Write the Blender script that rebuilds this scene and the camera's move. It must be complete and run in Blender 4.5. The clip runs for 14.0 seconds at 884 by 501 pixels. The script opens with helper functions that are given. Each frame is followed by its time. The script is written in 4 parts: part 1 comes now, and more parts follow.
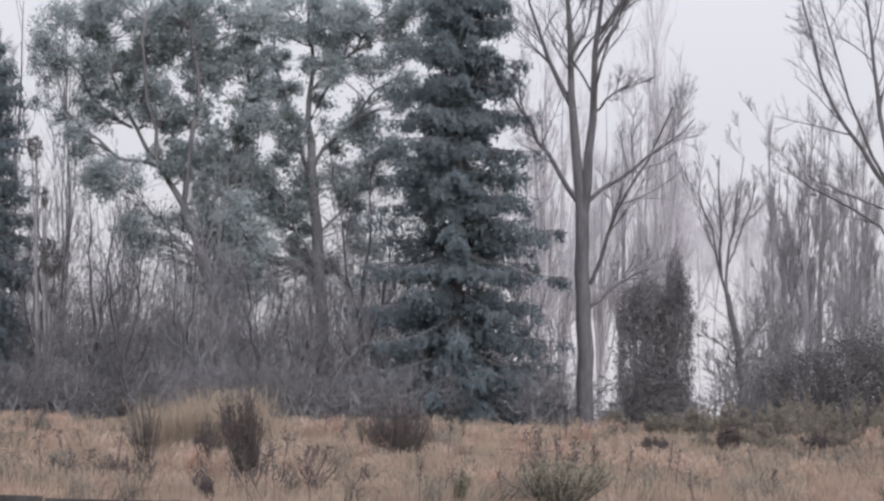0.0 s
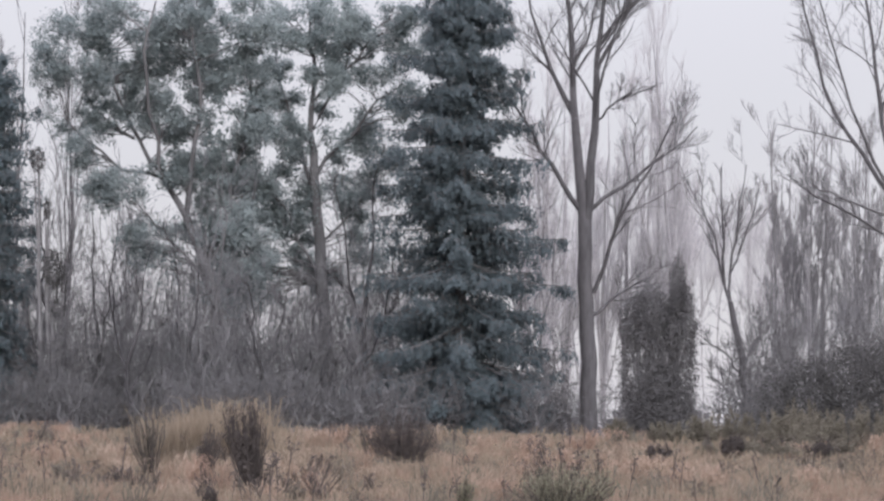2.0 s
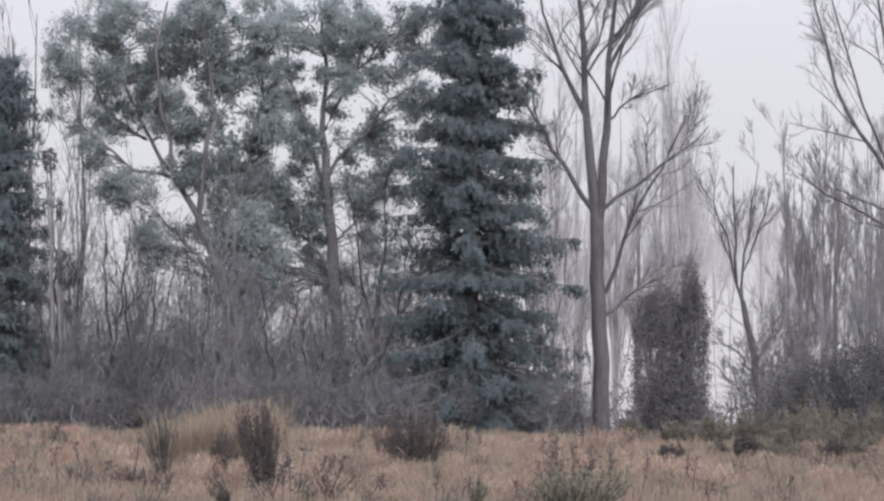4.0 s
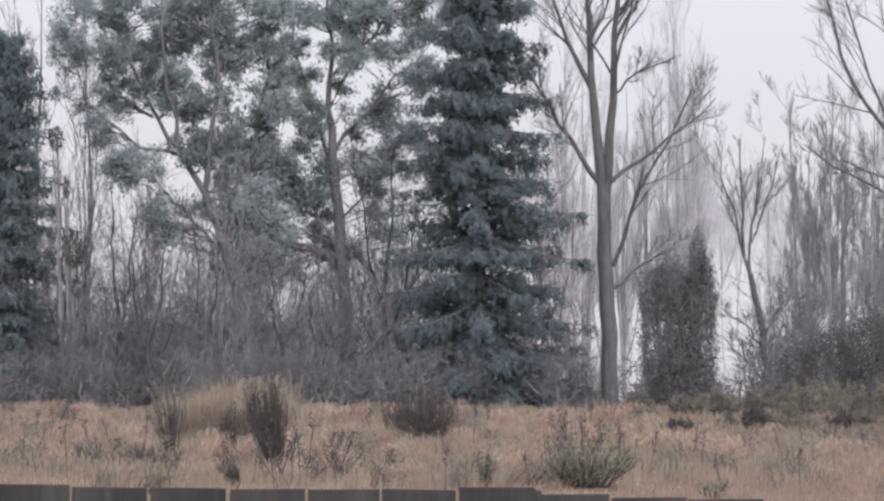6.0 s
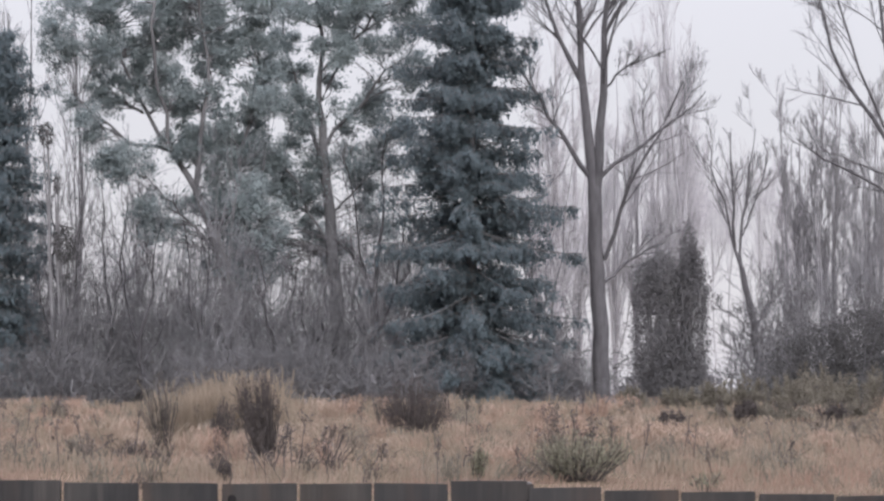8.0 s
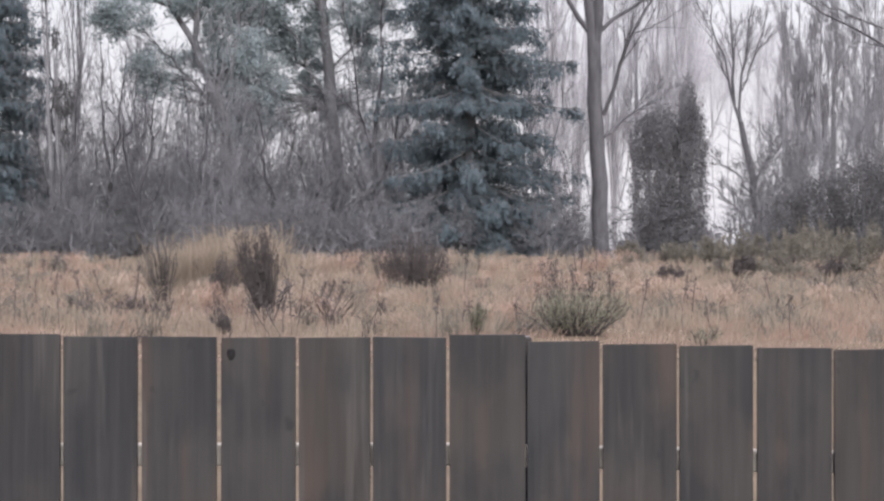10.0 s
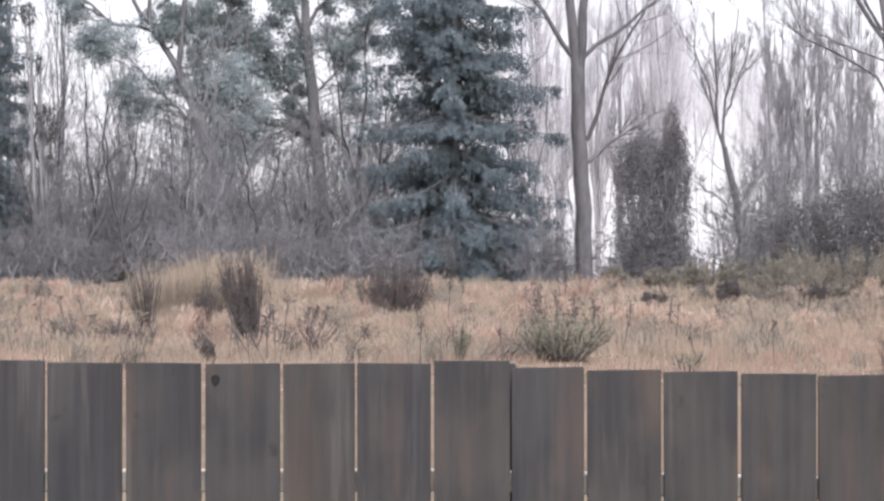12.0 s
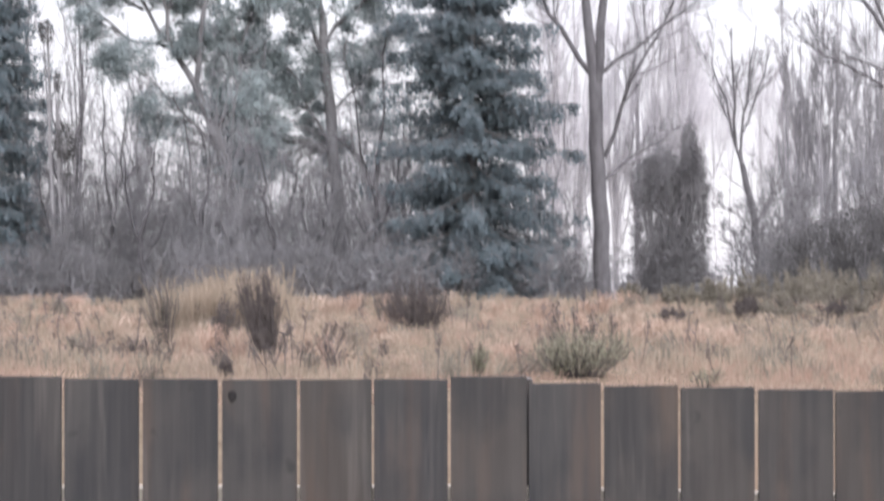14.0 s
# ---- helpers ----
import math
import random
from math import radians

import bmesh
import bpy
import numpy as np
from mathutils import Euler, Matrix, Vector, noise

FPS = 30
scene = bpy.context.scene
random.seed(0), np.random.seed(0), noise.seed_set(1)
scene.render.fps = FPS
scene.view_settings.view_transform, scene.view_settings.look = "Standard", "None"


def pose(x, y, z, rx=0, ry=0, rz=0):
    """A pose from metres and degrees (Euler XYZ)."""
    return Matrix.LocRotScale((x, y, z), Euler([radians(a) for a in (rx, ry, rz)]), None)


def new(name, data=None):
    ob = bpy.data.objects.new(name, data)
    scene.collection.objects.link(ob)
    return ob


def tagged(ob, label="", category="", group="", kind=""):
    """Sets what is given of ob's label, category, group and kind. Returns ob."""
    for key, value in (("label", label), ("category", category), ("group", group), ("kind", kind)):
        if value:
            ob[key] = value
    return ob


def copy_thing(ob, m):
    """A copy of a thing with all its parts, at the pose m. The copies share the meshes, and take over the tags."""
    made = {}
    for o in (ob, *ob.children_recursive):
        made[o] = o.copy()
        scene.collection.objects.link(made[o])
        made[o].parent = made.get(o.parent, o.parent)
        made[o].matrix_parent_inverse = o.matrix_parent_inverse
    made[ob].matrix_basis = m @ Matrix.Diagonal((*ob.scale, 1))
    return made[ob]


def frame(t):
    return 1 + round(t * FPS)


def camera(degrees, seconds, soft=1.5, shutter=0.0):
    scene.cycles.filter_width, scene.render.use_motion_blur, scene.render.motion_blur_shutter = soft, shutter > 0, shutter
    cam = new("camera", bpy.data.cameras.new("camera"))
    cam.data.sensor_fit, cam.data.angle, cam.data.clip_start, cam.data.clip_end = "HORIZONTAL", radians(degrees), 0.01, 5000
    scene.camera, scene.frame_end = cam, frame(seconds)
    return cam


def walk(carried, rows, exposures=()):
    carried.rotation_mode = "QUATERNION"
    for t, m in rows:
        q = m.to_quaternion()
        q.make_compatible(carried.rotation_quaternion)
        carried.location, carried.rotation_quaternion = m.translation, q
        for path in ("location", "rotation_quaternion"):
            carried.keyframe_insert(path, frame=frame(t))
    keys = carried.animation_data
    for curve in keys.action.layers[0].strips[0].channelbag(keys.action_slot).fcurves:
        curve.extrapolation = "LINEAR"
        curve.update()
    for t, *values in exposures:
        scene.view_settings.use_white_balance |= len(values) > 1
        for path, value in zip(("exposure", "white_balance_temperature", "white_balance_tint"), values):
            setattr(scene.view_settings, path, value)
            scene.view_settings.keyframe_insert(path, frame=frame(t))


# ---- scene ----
cam = camera(16.0, 14.0, soft=2.6, shutter=0.8)
EYE = 1.97
# seconds, metres to the right and up from the first eye, then yaw, pitch and lean in degrees
ROWS = [
    (0.0, 0.0016, 0.0055, 0.020, 3.023, -1.107),
    (0.5, 0.0012, 0.0041, 0.015, 3.089, -0.993),
    (1.0, 0.0008, 0.0031, -0.014, 3.163, -0.883),
    (1.5, 0.0006, 0.0024, -0.040, 3.209, -0.845),
    (2.0, 0.0005, 0.0021, 0.086, 3.194, -0.828),
    (2.5, 0.0004, 0.0020, 0.193, 3.171, -0.765),
    (4.8, 0.0001, 0.0030, 0.370, 3.197, -0.660),
    (5.0, 0.0001, 0.0030, 0.345, 3.060, -0.597),
    (5.5, 0.0001, 0.0039, 0.319, 2.821, -0.498),
    (6.0, 0.0012, 0.0033, 0.471, 2.733, -0.236),
    (6.5, 0.0001, 0.0043, 0.411, 2.685, -0.215),
    (7.0, 0.0011, 0.0038, 0.363, 2.662, -0.141),
    (7.5, 0.0021, 0.0038, 0.326, 2.642, -0.062),
    (8.0, 0.0014, 0.0020, 0.320, 2.632, 0.028),
    (8.5, 0.0008, 0.0004, 0.289, 2.564, 0.087),
    (8.6, 0.0008, 0.0004, 0.300, 2.557, 0.087),
    (8.7, 0.0008, 0.0004, 0.310, 2.532, 0.087),
    (8.8, 0.0008, 0.0004, 0.360, 2.245, 0.087),
    (8.9, 0.0023, -0.0005, 0.435, 1.721, 0.097),
    (9.0, 0.0023, -0.0005, 0.562, 0.888, 0.097),
    (9.1, 0.0023, -0.0005, 0.558, 0.273, 0.097),
    (9.2, 0.0023, -0.0005, 0.527, 0.102, 0.097),
    (11.3, 0.0015, 0.0018, 0.055, -0.041, 0.012),
    (11.4, 0.0014, 0.0016, 0.050, 0.100, 0.065),
    (11.5, 0.0014, 0.0016, 0.053, 0.172, 0.065),
    (11.6, 0.0014, 0.0016, 0.045, 0.217, 0.065),
    (11.7, 0.0014, 0.0016, 0.035, 0.250, 0.065),
    (11.8, 0.0012, 0.0015, 0.025, 0.335, 0.046),
    (11.9, 0.0012, 0.0015, 0.015, 0.389, 0.046),
    (12.0, 0.0012, 0.0015, 0.009, 0.454, 0.046),
    (12.5, -0.0000, -0.0000, -0.000, 0.575, 0.000),
    (13.0, -0.0014, -0.0009, 0.049, 0.411, 0.016),
    (13.5, 0.0005, -0.0005, 0.118, 0.387, 0.032),
    (13.6, 0.0005, -0.0005, 0.190, 0.389, 0.032),
    (13.7, 0.0005, -0.0005, 0.265, 0.389, 0.032),
    (13.8, 0.0005, -0.0005, 0.275, 0.392, 0.032),
    (13.9, 0.0037, -0.0003, 0.300, 0.532, 0.084),
    (14.0, 0.0037, -0.0003, 0.336, 0.760, 0.084),
]
walk(cam, [(t, pose(x, 0, EYE + z, 90 + pitch, lean, yaw)) for t, x, z, yaw, pitch, lean in ROWS],
     exposures=[(0.0, 0.93), (2.5, 0.89), (5.0, 0.96), (6.5, 1.00), (8.5, 0.98), (9.0, 0.98), (9.2, 1.01), (11.3, 1.55), (12.2, 1.57), (13.0, 1.53), (13.6, 1.53), (14.0, 1.61)])

# ---- sky and light: an even overcast, brighter overhead ----
world = bpy.data.worlds.new("overcast_sky")
scene.world = world
world.use_nodes = True
wn, wl = world.node_tree.nodes, world.node_tree.links
wn.clear()
coord = wn.new("ShaderNodeTexCoord")
split = wn.new("ShaderNodeSeparateXYZ")
wl.new(coord.outputs["Generated"], split.inputs[0])
rise = wn.new("ShaderNodeMapRange")
rise.interpolation_type = "SMOOTHSTEP"
rise.inputs["From Min"].default_value, rise.inputs["From Max"].default_value = 0.05, 1.0
rise.inputs["To Min"].default_value, rise.inputs["To Max"].default_value = 0.37, 2.4
wl.new(split.outputs["Z"], rise.inputs["Value"])
cloud = wn.new("ShaderNodeBackground")
cloud.inputs["Color"].default_value = (0.935, 0.912, 1.0, 1)
wl.new(rise.outputs["Result"], cloud.inputs["Strength"])
sky = wn.new("ShaderNodeTexSky")
sky.sky_type, sky.sun_disc = "NISHITA", False
sky.sun_elevation, sky.sun_rotation = radians(18), radians(168)
clear = wn.new("ShaderNodeBackground")
clear.inputs["Strength"].default_value = 0.006
wl.new(sky.outputs[0], clear.inputs["Color"])
both = wn.new("ShaderNodeAddShader")
wl.new(cloud.outputs[0], both.inputs[0])
wl.new(clear.outputs[0], both.inputs[1])
wout = wn.new("ShaderNodeOutputWorld")
wl.new(both.outputs[0], wout.inputs["Surface"])

sun = new("sun", bpy.data.lights.new("sun", "SUN"))
sun.data.energy, sun.data.angle, sun.data.color = 1.5, radians(35), (1.0, 0.985, 0.98)
sun.matrix_world = pose(0, 0, 60, 72, 0, 12)


# ---- materials ----
def material(name, dark, light, scale=4.0, rough=0.9, bump=0.3, stretch=(1, 1, 1), patch=None, patch_scale=0.2,
             island=0.0, thin=0.0, per_object=0.0, specular=0.25):
    """Two tones by fine noise, a broad patch tone, a shift per leaf or per object, and light through thin leaves."""
    m = bpy.data.materials.new(name)
    m.use_nodes = True
    n, l = m.node_tree.nodes, m.node_tree.links
    bsdf, out = n["Principled BSDF"], n["Material Output"]
    at = n.new("ShaderNodeTexCoord")
    mapping = n.new("ShaderNodeMapping")
    mapping.inputs["Scale"].default_value = stretch
    l.new(at.outputs["Object"], mapping.inputs["Vector"])
    fine = n.new("ShaderNodeTexNoise")
    fine.inputs["Scale"].default_value, fine.inputs["Detail"].default_value = scale, 5
    l.new(mapping.outputs[0], fine.inputs["Vector"])
    ramp = n.new("ShaderNodeMapRange")
    ramp.inputs["From Min"].default_value, ramp.inputs["From Max"].default_value = 0.32, 0.68
    l.new(fine.outputs["Fac"], ramp.inputs["Value"])
    mix = n.new("ShaderNodeMix")
    mix.data_type = "RGBA"
    mix.inputs["A"].default_value, mix.inputs["B"].default_value = (*dark, 1), (*light, 1)
    l.new(ramp.outputs[0], mix.inputs["Factor"])
    colour = mix.outputs["Result"]
    if patch:
        broad = n.new("ShaderNodeTexNoise")
        broad.inputs["Scale"].default_value, broad.inputs["Detail"].default_value = patch_scale, 3
        l.new(at.outputs["Object"], broad.inputs["Vector"])
        r2 = n.new("ShaderNodeMapRange")
        r2.inputs["From Min"].default_value, r2.inputs["From Max"].default_value = 0.42, 0.62
        r2.inputs["To Max"].default_value = 0.75
        l.new(broad.outputs["Fac"], r2.inputs["Value"])
        m2 = n.new("ShaderNodeMix")
        m2.data_type = "RGBA"
        l.new(r2.outputs[0], m2.inputs["Factor"])
        l.new(colour, m2.inputs["A"])
        m2.inputs["B"].default_value = (*patch, 1)
        colour = m2.outputs["Result"]
    for amount, node, socket in ((island, "ShaderNodeNewGeometry", "Random Per Island"), (per_object, "ShaderNodeObjectInfo", "Random")):
        if amount:
            r = n.new(node)
            v = n.new("ShaderNodeMapRange")
            v.inputs["To Min"].default_value, v.inputs["To Max"].default_value = 1 - amount, 1 + amount
            l.new(r.outputs[socket], v.inputs["Value"])
            hsv = n.new("ShaderNodeHueSaturation")
            l.new(v.outputs[0], hsv.inputs["Value"])
            l.new(colour, hsv.inputs["Color"])
            colour = hsv.outputs["Color"]
    l.new(colour, bsdf.inputs["Base Color"])
    bsdf.inputs["Roughness"].default_value = rough
    bsdf.inputs["Specular IOR Level"].default_value = specular
    if bump:
        b = n.new("ShaderNodeBump")
        b.inputs["Strength"].default_value, b.inputs["Distance"].default_value = bump, 0.02
        l.new(fine.outputs["Fac"], b.inputs["Height"])
        l.new(b.outputs[0], bsdf.inputs["Normal"])
    if thin:
        tr = n.new("ShaderNodeBsdfTranslucent")
        l.new(colour, tr.inputs["Color"])
        ms = n.new("ShaderNodeMixShader")
        ms.inputs[0].default_value = thin
        l.new(bsdf.outputs[0], ms.inputs[1])
        l.new(tr.outputs[0], ms.inputs[2])
        l.new(ms.outputs[0], out.inputs["Surface"])
    return m


BARK_GREY = material("grey_bark", (0.05, 0.048, 0.053), (0.08, 0.077, 0.083), 6, stretch=(1, 1, 0.25), per_object=0.1)
# a darker tone than BARK_GREY, for the crooked trees
BARK_DARK = material("dark_bark", (0.026, 0.025, 0.028), (0.05, 0.048, 0.052), 6, stretch=(1, 1, 0.25), per_object=0.15)
BARK_PALE = material("smooth_gum_bark", (0.075, 0.074, 0.079), (0.115, 0.113, 0.118), 3, stretch=(1, 1, 0.3), specular=0.1)
BARK_BROWN = material("brown_bark", (0.098, 0.097, 0.103), (0.147, 0.144, 0.152), 6, stretch=(1, 1, 0.25), per_object=0.12)
# twigs of the low clumps, a darker tone than TWIG
TWIG_LOW = material("dark_low_twigs", (0.07, 0.069, 0.074), (0.112, 0.11, 0.117), 3, bump=0, per_object=0.15)
# nearer poplars: grey bark with a thinner mist painted in, partway to BARK_FAR
BARK_POPLAR = material("misted_poplar_bark", (0.13, 0.126, 0.136), (0.18, 0.175, 0.187), 3, stretch=(1, 1, 0.3), per_object=0.1)
# bark of the far rows: the pale mist before it is mixed into the colour
BARK_FAR = material("misted_bark", (0.22, 0.213, 0.229), (0.3, 0.292, 0.309), 3, stretch=(1, 1, 0.3), per_object=0.1)
TWIG = material("winter_twigs", (0.108, 0.107, 0.116), (0.162, 0.16, 0.171), 3, bump=0, per_object=0.12)
# far twigs, paled in the same way to stand in for mist
TWIG_FAR = material("misted_winter_twigs", (0.32, 0.311, 0.334), (0.4, 0.39, 0.413), 3, bump=0, per_object=0.1)
LEAF_GUM = material("gum_leaves", (0.18, 0.213, 0.222), (0.235, 0.27, 0.276), 0.7, 0.6, 0, island=0.08, thin=0.42, specular=0.0)
LEAF_SPRUCE = material("spruce_needles", (0.102, 0.128, 0.144), (0.126, 0.155, 0.172), 0.8, 0.6, 0, island=0.08, thin=0.5, specular=0.0)
LEAF_IVY = material("dull_evergreen_leaves", (0.112, 0.11, 0.116), (0.145, 0.142, 0.149), 0.9, 0.6, 0, island=0.08, thin=0.42, specular=0.0)
LEAF_HEDGE = material("dark_hedge_leaves", (0.07, 0.069, 0.071), (0.098, 0.096, 0.098), 0.9, 0.6, 0, island=0.1, thin=0.42, specular=0.0)
LEAF_SCRUB = material("dull_olive_scrub", (0.11, 0.101, 0.084), (0.165, 0.151, 0.127), 2.0, 0.7, 0, island=0.15, thin=0.4, specular=0.0)
LEAF_GORSE = material("grey_green_gorse", (0.119, 0.116, 0.087), (0.182, 0.175, 0.133), 3.0, 0.7, 0, island=0.2, thin=0.4, specular=0.0)
DEAD_SCRUB = material("dead_brown_scrub", (0.046, 0.041, 0.041), (0.078, 0.068, 0.066), 5.0, 0.9, 0, island=0.15, specular=0.0)
GRASS = material("dry_winter_grass", (0.145, 0.116, 0.093), (0.33, 0.268, 0.218), 1.0, 1.0, 0, patch=(0.27, 0.186, 0.15), patch_scale=0.16, island=0.1, thin=0.35, specular=0.0)
STRAW = material("pale_dead_grass", (0.19, 0.157, 0.124), (0.265, 0.22, 0.175), 1.0, 1.0, 0, island=0.1, thin=0.35, specular=0.0)
SOIL = material("grassy_ground", (0.062, 0.05, 0.037), (0.105, 0.085, 0.064), 1.3, 0.95, 0.5, patch=(0.09, 0.066, 0.05), patch_scale=0.12, specular=0.0)
RAIL_WOOD = material("pale_rail_timber", (0.19, 0.172, 0.15), (0.3, 0.275, 0.243), 9, 0.7, 0.15, stretch=(0.3, 3, 3))
KNOT_WOOD = material("dark_knot", (0.006, 0.006, 0.007), (0.016, 0.015, 0.015), 60, 0.9, 0.2, specular=0.1)


def fence_timber():
    """Weathered sawn boards: streaks along the grain, cathedral figure, brown and slate boards, each cut from another place."""
    m = bpy.data.materials.new("weathered_fence_timber")
    m.use_nodes = True
    n, l = m.node_tree.nodes, m.node_tree.links
    bsdf = n["Principled BSDF"]
    at, info = n.new("ShaderNodeTexCoord"), n.new("ShaderNodeObjectInfo")
    shift = n.new("ShaderNodeVectorMath")
    shift.operation = "SCALE"
    shift.inputs[0].default_value = (7.3, 3.1, 19.7)
    l.new(info.outputs["Random"], shift.inputs["Scale"])
    place = n.new("ShaderNodeVectorMath")
    l.new(at.outputs["Object"], place.inputs[0])
    l.new(shift.outputs[0], place.inputs[1])

    def noise_at(scale, stretch, detail=4, low=0.35, high=0.65):
        mp = n.new("ShaderNodeMapping")
        mp.inputs["Scale"].default_value = stretch
        l.new(place.outputs[0], mp.inputs["Vector"])
        t = n.new("ShaderNodeTexNoise")
        t.inputs["Scale"].default_value, t.inputs["Detail"].default_value = scale, detail
        l.new(mp.outputs[0], t.inputs["Vector"])
        r = n.new("ShaderNodeMapRange")
        r.inputs["From Min"].default_value, r.inputs["From Max"].default_value = low, high
        l.new(t.outputs["Fac"], r.inputs["Value"])
        return r.outputs[0]

    def blend(fac, a, b, amount=1.0, mode="MIX"):
        x = n.new("ShaderNodeMix")
        x.data_type, x.blend_type = "RGBA", mode
        k = n.new("ShaderNodeMath")
        k.operation = "MULTIPLY"
        k.inputs[1].default_value = amount
        l.new(fac, k.inputs[0])
        l.new(k.outputs[0], x.inputs["Factor"])
        for socket, value in (("A", a), ("B", b)):
            if isinstance(value, tuple):
                x.inputs[socket].default_value = (*value, 1)
            else:
                l.new(value, x.inputs[socket])
        return x.outputs["Result"]

    board = blend(info.outputs["Random"], (0.0095, 0.0099, 0.0122), (0.0205, 0.0158, 0.0134))
    c = blend(noise_at(5.5, (1.2, 1, 0.5), 6, 0.38, 0.62), board, (0.0275, 0.0248, 0.0232), 0.5)
    c = blend(noise_at(11, (1.4, 1, 0.14), 5, 0.5, 0.68), c, (0.044, 0.029, 0.0215), 0.55)
    c = blend(noise_at(6, (1, 1, 0.6), 7, 0.47, 0.6), c, (0.0052, 0.0056, 0.0075), 0.75)
    c = blend(noise_at(55, (1, 1, 0.05), 5, 0.4, 0.7), c, (0.0370, 0.0343, 0.0325), 0.3)
    c = blend(noise_at(20, (1.6, 1, 0.1), 3, 0.6, 0.73), c, (0.0640, 0.0580, 0.0540), 0.4)
    # small pin knots and dents
    c = blend(noise_at(17, (1.3, 1, 0.9), 2, 0.7, 0.78), c, (0.004, 0.004, 0.0045), 0.7)
    l.new(c, bsdf.inputs["Base Color"])
    bsdf.inputs["Roughness"].default_value = 0.7
    bsdf.inputs["Specular IOR Level"].default_value = 0.3
    b = n.new("ShaderNodeBump")
    b.inputs["Strength"].default_value, b.inputs["Distance"].default_value = 0.4, 0.002
    l.new(noise_at(60, (1, 1, 0.04)), b.inputs["Height"])
    l.new(b.outputs[0], bsdf.inputs["Normal"])
    return m


FENCE_WOOD = fence_timber()


# ---- building helpers ----
def unit(v):
    return v / np.maximum(np.linalg.norm(v, axis=-1, keepdims=True), 1e-9)


def quads_mesh(name, verts, quads, mat, smooth=False):
    """A mesh of four-cornered faces from arrays."""
    me = bpy.data.meshes.new(name)
    me.vertices.add(len(verts))
    me.vertices.foreach_set("co", np.asarray(verts, dtype=np.float32).ravel())
    me.loops.add(4 * len(quads))
    me.loops.foreach_set("vertex_index", np.asarray(quads, dtype=np.int32).ravel())
    me.polygons.add(len(quads))
    me.polygons.foreach_set("loop_start", np.arange(0, 4 * len(quads), 4, dtype=np.int32))
    if smooth:
        me.polygons.foreach_set("use_smooth", np.ones(len(quads), dtype=bool))
    me.update(calc_edges=True)
    me.materials.append(mat)
    return me


def join(pieces):
    """Several (verts, quads) into one."""
    vs, qs, n = [], [], 0
    for v, q in pieces:
        vs.append(v)
        qs.append(q + n)
        n += len(v)
    return np.concatenate(vs), np.concatenate(qs)


def tubes(paths, radii, sides=4):
    """Tapered tubes along many paths at once: (N, K, 3) and (N, K)."""
    n, k, _ = paths.shape
    tangent = unit(np.gradient(paths, axis=1))
    ref = np.where(np.abs(tangent[..., 2:3]) > 0.9, np.array([1.0, 0, 0]), np.array([0, 0, 1.0]))
    a = unit(np.cross(tangent, ref))
    b = np.cross(tangent, a)
    w = np.arange(sides) * 2 * np.pi / sides
    ring = a[:, :, None] * np.cos(w)[:, None] + b[:, :, None] * np.sin(w)[:, None]
    verts = (paths[:, :, None] + ring * radii[:, :, None, None]).reshape(-1, 3)
    i, j, s = np.meshgrid(np.arange(n), np.arange(k - 1), np.arange(sides), indexing="ij")
    at = lambda jj, ss: (i * k + jj) * sides + ss % sides
    return verts, np.stack([at(j, s), at(j, s + 1), at(j + 1, s + 1), at(j + 1, s)], -1).reshape(-1, 4)


def spawn(paths, radii, count, rng, span=(0.3, 1.0), angle=(25, 55), size=(0.4, 0.7), up=0.15, bend=0.3, k=5, thick=0.55, wobble=0.12, least=0.006, fade=0.5):
    """Side branches of many branches at once."""
    n, kk, _ = paths.shape
    t = rng.uniform(*span, (n, count))
    f = t * (kk - 1)
    i = np.minimum(f.astype(int), kk - 2)
    f = (f - i)[..., None]
    row = np.arange(n)[:, None]
    p0, p1 = paths[row, i], paths[row, i + 1]
    base, along = p0 * (1 - f) + p1 * f, unit(p1 - p0)
    thickness = radii[row, i] * (1 - f[..., 0]) + radii[row, i + 1] * f[..., 0]
    side = rng.normal(size=(n, count, 3))
    side = unit(side - (side * along).sum(-1, keepdims=True) * along)
    a = np.radians(rng.uniform(*angle, (n, count)))[..., None]
    way = unit(along * np.cos(a) + side * np.sin(a) + np.array([0, 0, up]))
    whole = np.linalg.norm(np.diff(paths, axis=1), axis=-1).sum(1)[:, None]
    reach = whole * rng.uniform(*size, (n, count)) * (1 - fade * (t - span[0]))
    out = np.empty((n, count, k, 3))
    out[:, :, 0] = base
    for j in range(1, k):
        way = unit(way + np.array([0, 0, bend / k]) + rng.normal(size=way.shape) * wobble)
        out[:, :, j] = out[:, :, j - 1] + way * (reach / (k - 1))[..., None]
    r0 = np.maximum(thickness * thick, least)
    r = r0[..., None] * np.linspace(1, 0.3, k)
    return out.reshape(-1, k, 3), np.maximum(r, least * 0.6).reshape(-1, k)


def limb(points, r0, r1, rng, k=9, wobble=0.05):
    """One smooth limb through a few places, with a little unevenness."""
    p = np.array(points, dtype=float)
    t = np.linspace(0, len(p) - 1, k)
    q = np.stack([np.interp(t, np.arange(len(p)), p[:, c]) for c in range(3)], -1)
    q[1:-1] = 0.5 * q[1:-1] + 0.25 * (q[:-2] + q[2:])
    q[1:-1] += rng.normal(size=(k - 2, 3)) * wobble
    return q[None], np.linspace(r0, r1, k)[None]


